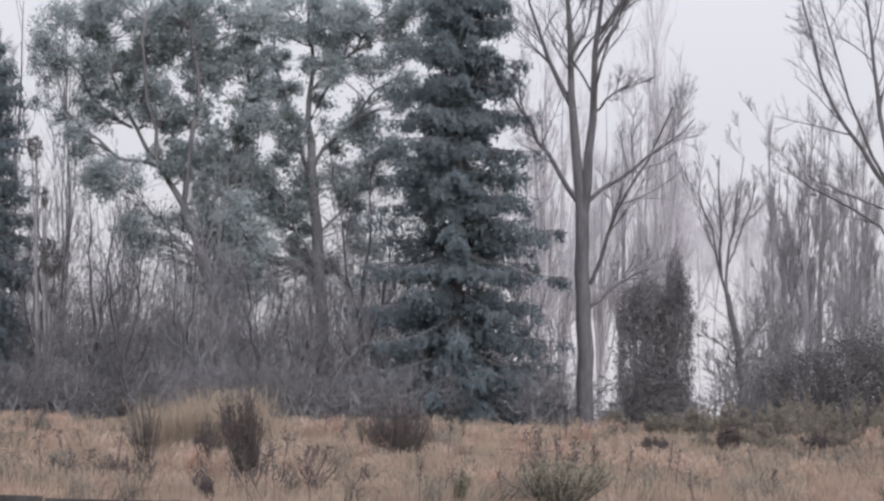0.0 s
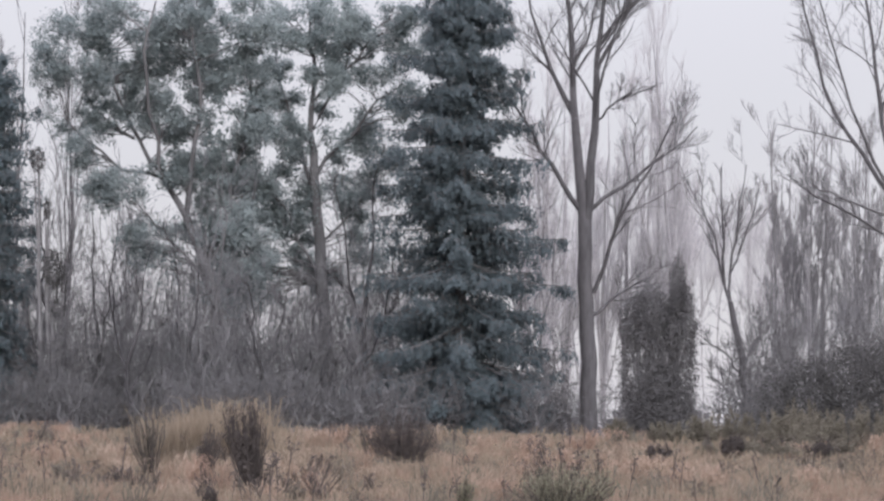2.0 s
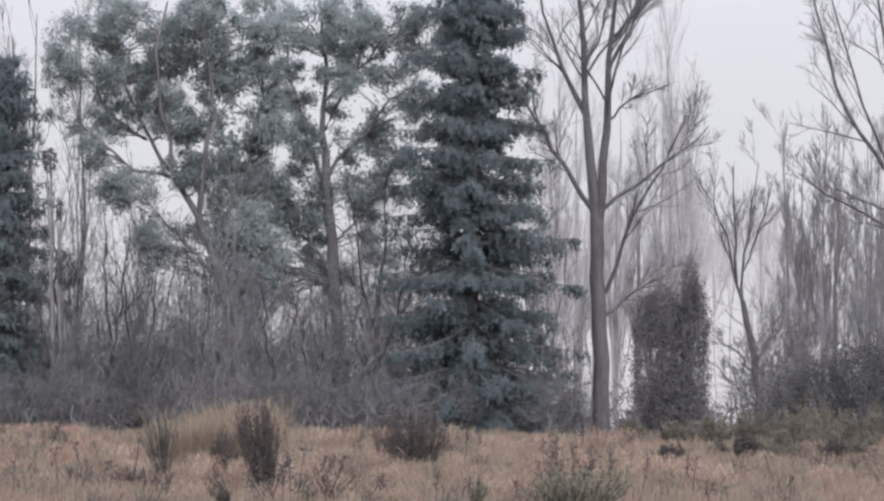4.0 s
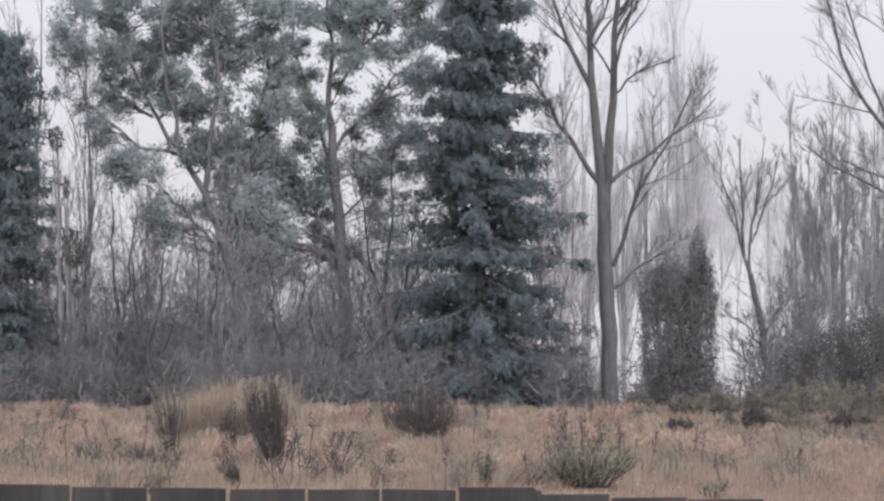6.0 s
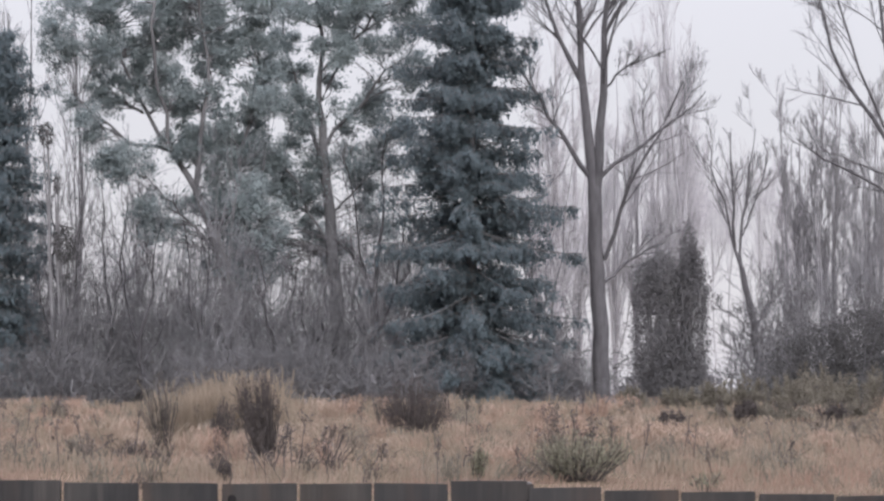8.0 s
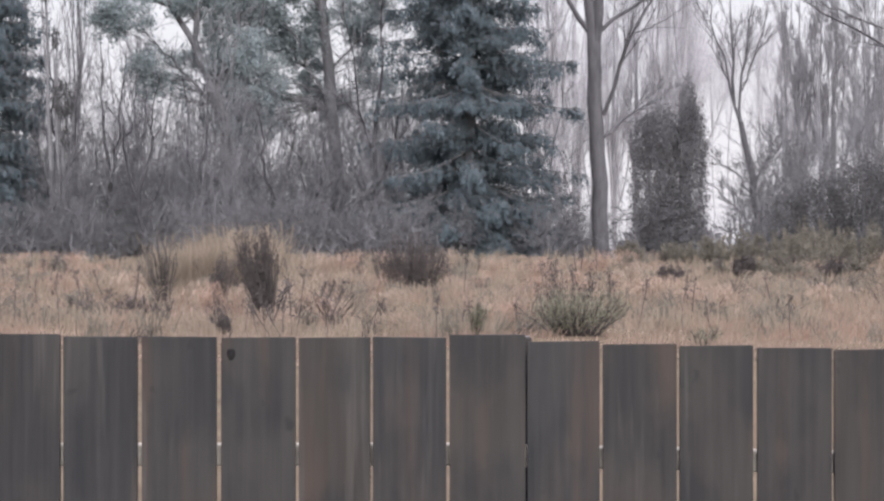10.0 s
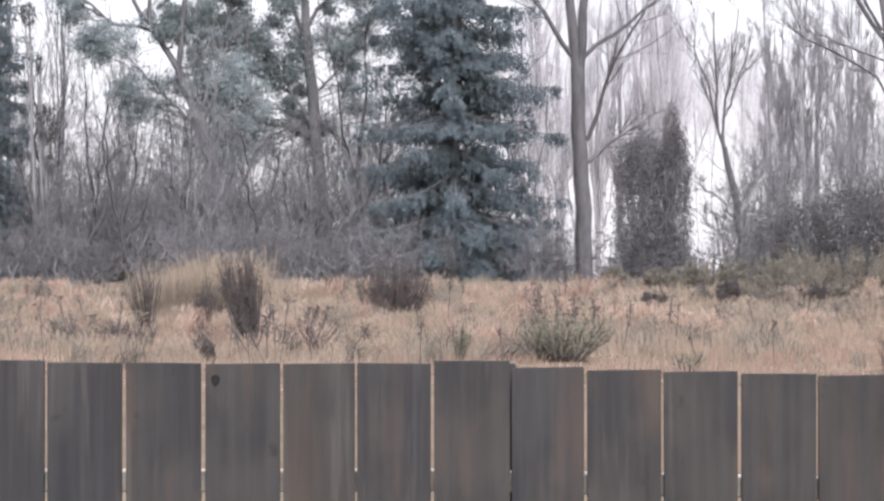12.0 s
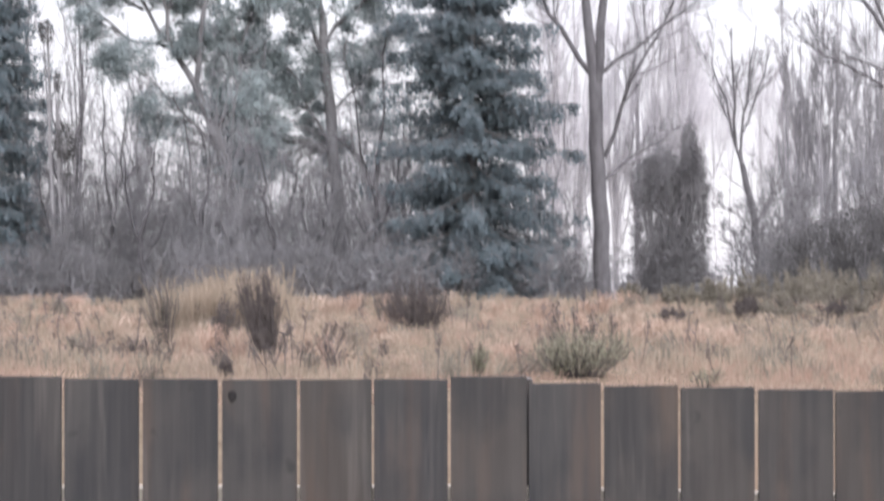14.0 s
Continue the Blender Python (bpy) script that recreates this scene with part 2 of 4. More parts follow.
def leaves(centres, rng, size=(0.1, 0.25), slim=0.4, droop=0.4, outward=None):
    """Small pointed leaf sprays, one at each place; outward: spread to the light, facing away from the stem's line, and up by that much."""
    n = len(centres)
    d = unit(rng.normal(size=(n, 3)) + np.array([0, 0, -droop]))
    s = unit(np.cross(d, rng.normal(size=(n, 3))))
    if outward is not None:
        face = unit(centres * np.array([1, 1, 0.0])) + np.array([0, 0, outward]) + rng.normal(size=(n, 3)) * 0.45
        s = unit(np.cross(d, face))
    length = rng.uniform(*size, (n, 1))
    wide = length * slim * rng.uniform(0.6, 1.3, (n, 1))
    bow = np.cross(d, s) * length * 0.12
    v = np.stack([centres - d * length / 2, centres + s * wide / 2 + bow, centres + d * length / 2, centres - s * wide / 2 + bow], 1)
    return v.reshape(-1, 3), np.arange(4 * n).reshape(-1, 4)


def clumps(ends, per, rng, spread=(0.5, 0.9), flat=0.75, **kw):
    """Leaf sprays in uneven clumps round the branch ends."""
    n = len(ends)
    r = rng.uniform(*spread, (n, 1, 1))
    off = rng.normal(size=(n, per, 3)) * r * 0.5 * np.array([1, 1, flat])
    return leaves((ends[:, None] + off).reshape(-1, 3), rng, **kw)


def part(name, mesh, parent, label="", kind=""):
    ob = new(name, mesh)
    ob.parent = parent
    return tagged(ob, label, kind=kind)


def singly(name, paths, radii, sides, mat, parent):
    """Each limb or stem as a part of its own."""
    for p, r in zip(paths, radii):
        part(name, quads_mesh(name, *tubes(p[None], r[None], sides), mat, True), parent)


def thing(name, x, y, label, category, group="", z=None, kind=""):
    ob = new(name)
    ob.location = (x, y, ground(x, y) if z is None else z)
    return tagged(ob, label, category, group, kind)


def ground(x, y):
    """The height of the land: the yard, then a rise to the rough field, nearly level beyond."""
    x, y = np.asarray(x, dtype=float), np.asarray(y, dtype=float)
    t = np.clip((y - 9) / 26, 0, 1)
    rise_ = 1.05 * t * t * (3 - 2 * t)
    bumps = 0.07 * np.sin(x * 0.83 + 0.4) * np.sin(y * 0.21 + 1.0) + 0.05 * np.sin(x * 0.37 + y * 0.29) + 0.03 * np.sin(x * 2.1 - y * 0.6)
    u = np.clip((y - 38) / 58, 0, 1)
    z = rise_ + bumps * t + 0.42 * u * u * (3 - 2 * u) - 0.3 * np.clip((y - 100) / 40, 0, 1)
    return float(z) if z.ndim == 0 else z


# ---- the ground, one sheet to the horizon ----
gx = np.concatenate([-np.geomspace(2500, 34, 14), np.linspace(-32, 32, 97), np.geomspace(34, 2500, 14)])
gy = np.concatenate([-np.geomspace(2500, 12, 12), np.linspace(-10, 150, 161), np.geomspace(155, 4500, 16)])
GX, GY = np.meshgrid(gx, gy, indexing="ij")
gv = np.stack([GX, GY, ground(GX, GY)], -1).reshape(-1, 3)
gi, gj = np.meshgrid(np.arange(len(gx) - 1), np.arange(len(gy) - 1), indexing="ij")
g0 = (gi * len(gy) + gj).ravel()
tagged(new("ground", quads_mesh("ground", gv, np.stack([g0, g0 + len(gy), g0 + len(gy) + 1, g0 + 1], -1), SOIL, True)),
       "rough open field with dry winter grass", "ground", kind="structure")


# ---- trees ----
def bare_tree(name, x, y, limbs, label, seed, bark=BARK_GREY, twig=TWIG, n1=6, n2=6, n3=5, spread=(25, 55), up=0.25, sub=(0.3, 0.5), category="bare tree", group="", twig_r=0.008, tag=True):
    """limbs: places relative to the base, each with its two radii; twigs grow on all of them."""
    rng = np.random.default_rng(seed)
    root = thing(name, x, y, label, category, group) if tag else new(name)
    made = [limb(pts, r0, r1, rng) for pts, r0, r1 in limbs]
    trunk = tubes(*made[0], sides=9)
    part("trunk", quads_mesh("trunk", *trunk, bark, True), root)
    P, R = np.concatenate([m[0] for m in made]), np.concatenate([m[1] for m in made])
    if len(made) > 1:
        singly("limb", P[1:], R[1:], 6, bark, root)
        P, R = P[1:], R[1:]
    p1, r1 = spawn(P, R, n1, rng, (0.25, 1), spread, sub, up, 0.15, 5, 0.38)
    p2, r2 = spawn(p1, r1, n2, rng, (0.2, 1), spread, (0.35, 0.6), up, 0.3, 4, 0.55, least=twig_r * 1.4)
    part("branchwork", quads_mesh("branchwork", *join([tubes(p1, r1, 4), tubes(p2, r2, 3)]), bark), root, kind="stuff")
    p3, r3 = spawn(p2, r2, n3, rng, (0.15, 1), spread, (0.4, 0.8), up, 0.2, 3, 0.6, least=twig_r)
    part("twigwork", quads_mesh("twigwork", *tubes(p3, r3, 3), twig), root, kind="stuff")
    return root


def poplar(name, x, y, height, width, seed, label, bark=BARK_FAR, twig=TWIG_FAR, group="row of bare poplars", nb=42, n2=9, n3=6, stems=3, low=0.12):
    """A narrow bare poplar: upright stems and close steep branches."""
    rng = np.random.default_rng(seed)
    root = thing(name, x, y, label, "bare tree", group)
    made = [limb([(0, 0, -0.3), (rng.normal() * .2, 0, height * .5), (rng.normal() * .3, 0, height)], height * (0.010 if stems and bark is BARK_FAR else 0.0055), 0.02, rng)]
    for s in range(stems):
        a = rng.uniform(0, 6.28)
        w = width * rng.uniform(0.2, 0.42)
        made.append(limb([(0, 0, height * rng.uniform(.08, .25)), (w * np.cos(a), w * np.sin(a), height * .45), (w * 1.1 * np.cos(a), w * 1.1 * np.sin(a), height * rng.uniform(.75, .95))], height * (.006 if bark is BARK_FAR else .003), 0.015, rng))
    P, R = np.concatenate([m[0] for m in made]), np.concatenate([m[1] for m in made])
    part("trunk", quads_mesh("trunk", *tubes(P[:1], R[:1], 7), bark, True), root)
    if stems:
        singly("stem", P[1:], R[1:], 5, bark, root)
    p1, r1 = spawn(P, R, nb // (stems + 1), rng, (low, 0.97), (14, 36), (0.1 * width, 0.17 * width), 0.5, 0.5, 5, 0.4, least=0.014)
    p2, r2 = spawn(p1, r1, n2, rng, (0.1, 1), (10, 35), (0.35, 0.6), 0.4, 0.4, 4, 0.6, least=0.011)
    part("branchwork", quads_mesh("branchwork", *join([tubes(p1, r1, 4), tubes(p2, r2, 3)]), bark), root, kind="stuff")
    p3, r3 = spawn(p2, r2, n3, rng, (0.1, 1), (12, 40), (0.4, 0.8), 0.3, 0.3, 2, 0.7, least=0.010)
    part("twigwork", quads_mesh("twigwork", *tubes(p3, r3, 3), twig), root, kind="stuff")
    return root


def gum_tree(name, x, y, limbs, masses, label, seed, per=100, close=5.0, bark=BARK_PALE, thin_out=-0.36):
    """masses: the rounded parts of the crown, across and up from the base with their half sizes; each is filled with leaf clumps
    at the ends of side branches that grow from the nearest limb below."""
    rng = np.random.default_rng(seed)
    root = thing(name, x, y, label, "eucalyptus tree")
    made = [limb(pts, r0 * (1 if i == 0 else 0.72), r1 * 0.8, rng, wobble=0.1 if i else 0.03) for i, (pts, r0, r1) in enumerate(limbs)]
    P, R = np.concatenate([m[0] for m in made]), np.concatenate([m[1] for m in made])
    part("trunk", quads_mesh("trunk", *tubes(P[:1], R[:1], 9), bark, True), root)
    singly("limb", P[1:], R[1:], 7, bark, root)
    ends = []
    for cx, cz, rx, rz in masses:
        n = max(5, int(close * np.pi * rx * rz))
        d = unit(rng.normal(size=(n, 3))) * rng.uniform(0.1, 1.0, (n, 1)) ** 0.45
        ends.append(np.array([cx, rng.normal() * 0.8, cz]) + d * np.array([rx, 1.4, rz]))
    ends = np.concatenate(ends)
    # open holes in the crown, about a metre across
    hole = np.array([noise.noise((e[0] * 0.95 + seed, e[1] * 0.2, e[2] * 0.95)) + 0.5 * noise.noise((e[0] * 2.1, seed, e[2] * 2.1)) for e in ends])
    ends = ends[hole > thin_out]
    joints = P.reshape(-1, 3)[4:]
    thickness = R.reshape(-1)[4:]
    away = np.linalg.norm(ends[:, None] - joints[None], axis=-1) + 2.5 * np.maximum(0, joints[None, :, 2] + 0.4 - ends[:, None, 2])
    pick = away.argmin(1)
    foot = joints[pick]
    s = np.linspace(0, 1, 6)[None, :, None]
    B = foot[:, None] + (ends - foot)[:, None] * s
    B[..., 2] += 0.18 * np.linalg.norm(ends - foot, axis=1)[:, None] * (s * (1 - s))[..., 0] * rng.uniform(-0.6, 1.6, (len(ends), 1))
    B[:, 1:-1] += rng.normal(size=B[:, 1:-1].shape) * 0.07
    reach = np.linalg.norm(ends - foot, axis=1)
    r = np.minimum(thickness[pick] * 0.5, 0.012 + 0.012 * reach)[:, None] * np.linspace(1, 0.35, 6)
    p2, r2 = spawn(B, r, 5, rng, (0.55, 1), (25, 60), (0.18, 0.4), 0.0, 0.1, 4, 0.55, least=0.009)
    part("branchwork", quads_mesh("branchwork", *join([tubes(B, r, 5), tubes(p2, r2, 3)]), bark), root, kind="stuff")
    v1 = clumps(ends, per, rng, (0.28, 0.6), 0.85, size=(0.09, 0.22), slim=0.45, droop=1.2, outward=0.2)
    v2 = clumps(p2[:, -1], per // 5, rng, (0.16, 0.34), 0.9, size=(0.09, 0.2), slim=0.45, droop=1.2, outward=0.2)
    part("foliage", quads_mesh("foliage", *join([v1, v2]), LEAF_GUM), root, kind="stuff")
    return root


def spruce(name, x, y, height, radius, seed, label, step=1.45, lean=0.0, leaf=LEAF_SPRUCE, low=0.5, taper=0.6, per=9, spine=60):
    """Tiers of long drooping boughs with side twigs; needle sprays hang in curtains below them, with gaps between the tiers."""
    rng = np.random.default_rng(seed)
    root = thing(name, x, y, label, "conifer")
    axis = limb([(0, 0, -0.3), (lean * .4, 0, height * .5), (lean, 0, height)], height * .013, 0.03, rng, k=12, wobble=0.02)
    part("trunk", quads_mesh("trunk", *tubes(*axis, 8), BARK_BROWN, True), root)
    zs, a, L = [], [], []
    z = low
    while z < height - 0.3:
        f = z / height
        reach = radius * (1 - f) ** taper + 0.25
        n = int(rng.integers(8, 11))
        turn = rng.uniform(0, 6.283)
        for i in range(n):
            zs.append(z + rng.normal() * 0.12)
            a.append(turn + 6.283 * i / n + rng.normal() * 0.22)
            L.append(reach * rng.uniform(0.72, 1.12))
        # short boughs between the tiers keep the heart of the tree dark
        for i in range(2 * n):
            zs.append(z + step * rng.uniform(0.15, 0.9))
            a.append(rng.uniform(0, 6.283))
            L.append(reach * rng.uniform(0.3, 0.8))
        z += step * rng.uniform(0.8, 1.2) * (0.55 + 0.45 * (1 - f)) * min(1, 0.5 + 0.12 * z)
    zs, a, L = np.array(zs), np.array(a), np.array(L)
    f = np.clip(zs / height, 0, 1)
    s = np.linspace(0, 1, 7)
    dip = np.where(f < 0.85, -0.12 - 0.3 * (1 - f), 0.15) + rng.normal(size=len(zs)) * 0.06
    drop = L[:, None] * (dip[:, None] * s + 0.14 * s ** 3)
    P = np.stack([np.cos(a)[:, None] * L[:, None] * s + lean * f[:, None], np.sin(a)[:, None] * L[:, None] * s, zs[:, None] + drop], -1)
    P[:, :, 2] = np.maximum(P[:, :, 2], 0.25)
    R = (0.012 + 0.008 * L)[:, None] * np.linspace(1, 0.35, 7)
    twigs = []
    for p, reach, az in zip(P, L, a):
        m = max(5, int(reach / 0.12))
        t = np.sort(rng.uniform(0.12, 1.0, m)) * 6
        i = np.minimum(t.astype(int), 5)
        g = (t - i)[:, None]
        c = p[i] * (1 - g) + p[i + 1] * g
        side = np.where(rng.uniform(size=m) < 0.5, -1, 1) * np.radians(rng.uniform(35, 65, m))
        long = np.minimum(0.8, 0.3 * reach) * (1.1 - 0.75 * t / 6) * rng.uniform(0.5, 1.1, m) + 0.12
        way = np.stack([np.cos(az + side), np.sin(az + side), rng.uniform(-0.75, -0.2, m)], -1)
        w = np.linspace(0, 1, 3)[None, :, None]
        q = c[:, None] + way[:, None] * long[:, None, None] * w
        q[:, :, 2] -= 0.18 * long[:, None] * w[..., 0] ** 2
        twigs.append(q)
    T = np.concatenate(twigs)
    TR = np.ones((len(T), 1)) * np.linspace(0.012, 0.006, 3)[None]
    part("boughwork", quads_mesh("boughwork", *join([tubes(P, R, 4), tubes(T, TR, 3)]), BARK_BROWN), root, kind="stuff")
    u = rng.uniform(0, 2, (len(T), per))
    i = np.minimum(u.astype(int), 1)
    row = np.arange(len(T))[:, None]
    c = T[row, i] * (1 - (u - i)[..., None]) + T[row, i + 1] * (u - i)[..., None]
    c = c.reshape(-1, 3) + rng.normal(size=(c.size // 3, 3)) * 0.05
    c[:, 2] -= np.abs(rng.normal(size=len(c))) * 0.17
    t = rng.uniform(0.6, 6, (len(P), spine))
    i = np.minimum(t.astype(int), 5)
    row = np.arange(len(P))[:, None]
    g = (t - i)[..., None]
    along = (P[row, i] * (1 - g) + P[row, i + 1] * g).reshape(-1, 3)
    along = along + rng.normal(size=along.shape) * 0.07
    along[:, 2] -= np.abs(rng.normal(size=len(along))) * 0.12
    c = np.concatenate([c, along])
    part("needle_foliage", quads_mesh("needle_foliage", *leaves(c[c[:, 2] > 0.12], rng, (0.1, 0.32), 0.32, 1.5, 0.05), leaf), root, kind="stuff")
    return root


def leafy_mass(name, x, y, shapes, label, category, seed, leaf, per_m3=60, size=(0.1, 0.22), bark=BARK_BROWN):
    """A dense evergreen shrub: short stems within and leaf sprays crowding the outer shell of its rounded masses.
    shapes: centre and half sizes of each mass, relative to the base."""
    rng = np.random.default_rng(seed)
    root = thing(name, x, y, label, category)
    stems, pts = [], []
    for cx, cy, cz, rx, ry, rz in shapes:
        for s in range(5):
            o = rng.normal(size=3) * .45
            stems.append(limb([(cx * .4, cy * .4, -0.1), (cx * .8, cy, cz * .6), (cx + o[0] * rx, cy + o[1] * ry, cz + .5 * rz)], 0.07, 0.02, rng, 5))
        n = int(per_m3 * 4 * np.pi * (rx * ry * rz) ** (2 / 3))
        d = unit(rng.normal(size=(n, 3)))
        # uneven shell: broad bulges and hollows, and sprays that stick out
        q = d * 3 + np.array([cx, cy, cz])
        lump = 1 + 0.1 * np.sin(q[:, 0] * 3.1 + seed) * np.sin(q[:, 2] * 3.7) + 0.08 * np.sin(q[:, 1] * 5 + q[:, 2] * 4) + 0.05 * np.sin(q[:, 2] * 11 + q[:, 0] * 7)
        r = lump * rng.uniform(0.45, 1.0, n) ** 0.5 * (1 + 0.09 * rng.normal(size=n))
        pts.append(np.array([cx, cy, cz]) + d * r[:, None] * np.array([rx, ry, rz]))
    P, R = np.concatenate([s[0] for s in stems]), np.concatenate([s[1] for s in stems])
    singly("stem", P, R, 5, bark, root)
    c = np.concatenate(pts)
    c = c[c[:, 2] > 0.02]
    part("foliage", quads_mesh("foliage", *leaves(c, rng, size, 0.5, 0.2, 0.3), leaf), root, kind="stuff")
    return root


# the tall spruce
spruce("spruce_tree", 0.5, 126, 21.5, 5.0, 11, "tall dark blue-green spruce with layered drooping boughs", lean=-0.1, taper=0.56, per=12)
# dark conifer at the edge of the wood
spruce("conifer_tree", -18.9, 128, 15.0, 2.5, 12, "dark evergreen conifer at the edge of the wood", step=1.15, taper=0.22, per=8, spine=34)

# two tall gum trees
gum_tree("eucalyptus_tree", -9.2, 130, [
    ([(0, 0, -.3), (-.15, 0, 4.6), (-.9, 0, 7.2), (-1.7, 0, 9.2)], 0.34, 0.22),
    ([(-1.7, 0, 9.2), (-2.7, .3, 10.8), (-4.0, .6, 12.5), (-5.4, .5, 16.0)], 0.2, 0.05),
    ([(-1.7, 0, 9.2), (-1.4, -.4, 12), (-1.2, -.8, 15), (-1.6, -1, 17.6)], 0.18, 0.05),
    ([(-2.7, .3, 10.8), (-4.8, -.6, 11.3), (-6.6, -.9, 13.0)], 0.12, 0.04),
    ([(-.9, 0, 7.2), (.2, .8, 10.4), (.8, 1.2, 13.6), (.7, 1, 16.6)], 0.16, 0.04),
    ([(-2.2, .2, 10), (-3.2, -1.2, 13), (-3.4, -1.8, 16.5), (-3.0, -1.5, 18)], 0.14, 0.04),
    ([(-4.0, .6, 12.5), (-6.0, 1.2, 14.2), (-7.0, 1.4, 15.6)], 0.1, 0.03),
    ([(-.15, 0, 5.2), (.9, -.6, 8), (1.2, -.9, 11)], 0.1, 0.03),
    ([(-.5, 0, 6.2), (-2.2, -.9, 8.2), (-3.6, -1.2, 9.6)], 0.09, 0.03)],
    [(-6.3, 15.6, 1.75, 2.2), (-3.2, 16.5, 1.44, 1.7), (-0.4, 15.7, 2.05, 1.9), (-0.2, 11.1, 1.8, 2.8), (-5.5, 13.4, 1.0, 0.8), (-6.9, 13.2, 0.7, 0.8),
     (-6.0, 11.7, 0.6, 1.0), (-4.4, 10.2, 1.2, 1.3), (-3.6, 13.6, 1.3, 1.2), (-2.0, 13.3, 1.0, 1.4), (-1.2, 8.1, 2.0, 1.4), (0.9, 8.1, 1.4, 1.6),
     (-3.4, 8.0, 0.9, 1.0), (0.0, 6.2, 1.5, 1.0), (1.2, 13.1, 0.75, 1.4), (-1.6, 17.6, 1.6, 1.0), (-4.7, 15.0, 1.2, 1.0), (-4.9, 17.5, 1.3, 0.9), (-2.3, 11.2, 0.9, 1.0), (1.0, 17.4, 1.0, 1.0)],
    "tall eucalyptus with a leaning forked trunk and open crown", 21)
gum_tree("eucalyptus_tree", -4.9, 134, [
    ([(0, 0, -.3), (-.3, 0, 4.5), (-.75, 0, 9.2), (-.95, 0, 12.5)], 0.36, 0.22),
    ([(-.95, 0, 12.5), (-1.1, 0, 15.5), (-1.3, .2, 19)], 0.2, 0.05),
    ([(-.85, 0, 11.4), (.4, -.4, 13.0), (1.7, -.8, 14.2), (2.7, -1, 15.2)], 0.13, 0.03),
    ([(-1.0, 0, 13.4), (.3, .6, 16), (.9, .8, 18.2)], 0.12, 0.03),
    ([(-.8, 0, 10), (-1.8, .5, 13), (-2.6, .8, 16), (-2.8, .8, 18.6)], 0.13, 0.03),
    ([(-1.05, 0, 14.6), (1.2, -.5, 17), (2.4, -.7, 18.6)], 0.1, 0.03),
    ([(-.6, 0, 7.2), (-1.8, -.4, 9.2), (-2.6, -.6, 10.8)], 0.1, 0.03),
    ([(-.7, 0, 8.4), (.5, .6, 9.8), (1.2, .8, 10.6)], 0.08, 0.03)],
    [(-1.2, 17.7, 2.2, 1.4), (2.0, 17.5, 1.9, 1.4), (-2.6, 15.5, 1.0, 1.5), (-0.2, 15.7, 1.1, 1.1), (-2.1, 12.9, 1.0, 1.4), (1.2, 13.6, 1.1, 0.9),
     (-1.8, 9.9, 1.6, 2.0), (0.8, 10.8, 1.0, 1.4), (-0.9, 7.4, 1.3, 1.0), (1.4, 8.4, 0.8, 1.1), (2.8, 14.7, 0.8, 1.3), (-3.0, 7.4, 1.2, 1.4), (0.4, 12.7, 0.8, 0.9), (0.6, 17.0, 1.2, 1.2), (-1.0, 13.8, 0.8, 1.0), (1.8, 15.9, 1.0, 0.7), (2.2, 11.6, 0.9, 1.2), (-3.2, 10.4, 0.9, 1.3), (3.4, 17.6, 1.0, 1.3)],
    "tall eucalyptus with a straight trunk and sparse crown", 22, close=4.4, thin_out=-0.3)

# the big forked bare tree
bare_tree("bare_tree", 5.85, 128, [
    ([(0, 0, -.3), (-.1, 0, 3), (-.2, 0, 6), (-.35, 0, 9.2)], 0.36, 0.28),
    ([(-.35, 0, 9.0), (-.6, 0, 11.5), (-.85, 0, 14), (-1.0, .1, 17), (-1.4, .2, 21.5)], 0.27, 0.06),
    ([(-.3, 0, 9.0), (-.05, 0, 11.5), (.05, 0, 14.5), (.2, -.1, 17), (.6, -.2, 21)], 0.25, 0.06),
    ([(-.45, 0, 9.5), (-1.7, -.5, 11.2), (-2.7, -.8, 12.8), (-3.6, -1, 14.4)], 0.12, 0.03),
    ([(-.8, 0, 13.4), (-1.7, .4, 15.2), (-2.4, .6, 17), (-3.0, .7, 20)], 0.13, 0.03),
    ([(-.1, 0, 9.6), (1.2, .5, 10.6), (2.3, .8, 11.4), (3.4, 1, 12.2), (4.3, 1.2, 13.2)], 0.1, 0.02),
    ([(.05, 0, 6.2), (.7, -.5, 8.2), (1.4, -.8, 10), (2.2, -.9, 11.2), (3.2, -1, 13.4)], 0.1, 0.03),
    ([(-.1, 0, 5.2), (1.1, .4, 6.2), (1.9, .6, 6.7), (2.6, .7, 7.0)], 0.07, 0.02),
    ([(.05, 0, 13.2), (1.0, .3, 14.2), (2.6, .4, 14.8)], 0.06, 0.02),
    ([(.1, 0, 15.3), (1.1, -.4, 17.2), (1.7, -.6, 19.4)], 0.09, 0.03),
    ([(-.9, 0, 15.2), (-.2, .6, 17), (.1, .8, 18.5)], 0.07, 0.02),
    ([(.15, 0, 16.3), (1.4, .6, 18), (2.9, .7, 19.6)], 0.07, 0.02)],
    "tall bare deciduous tree with a forked grey trunk", 31, n1=10, n2=7, n3=6, twig_r=0.008)

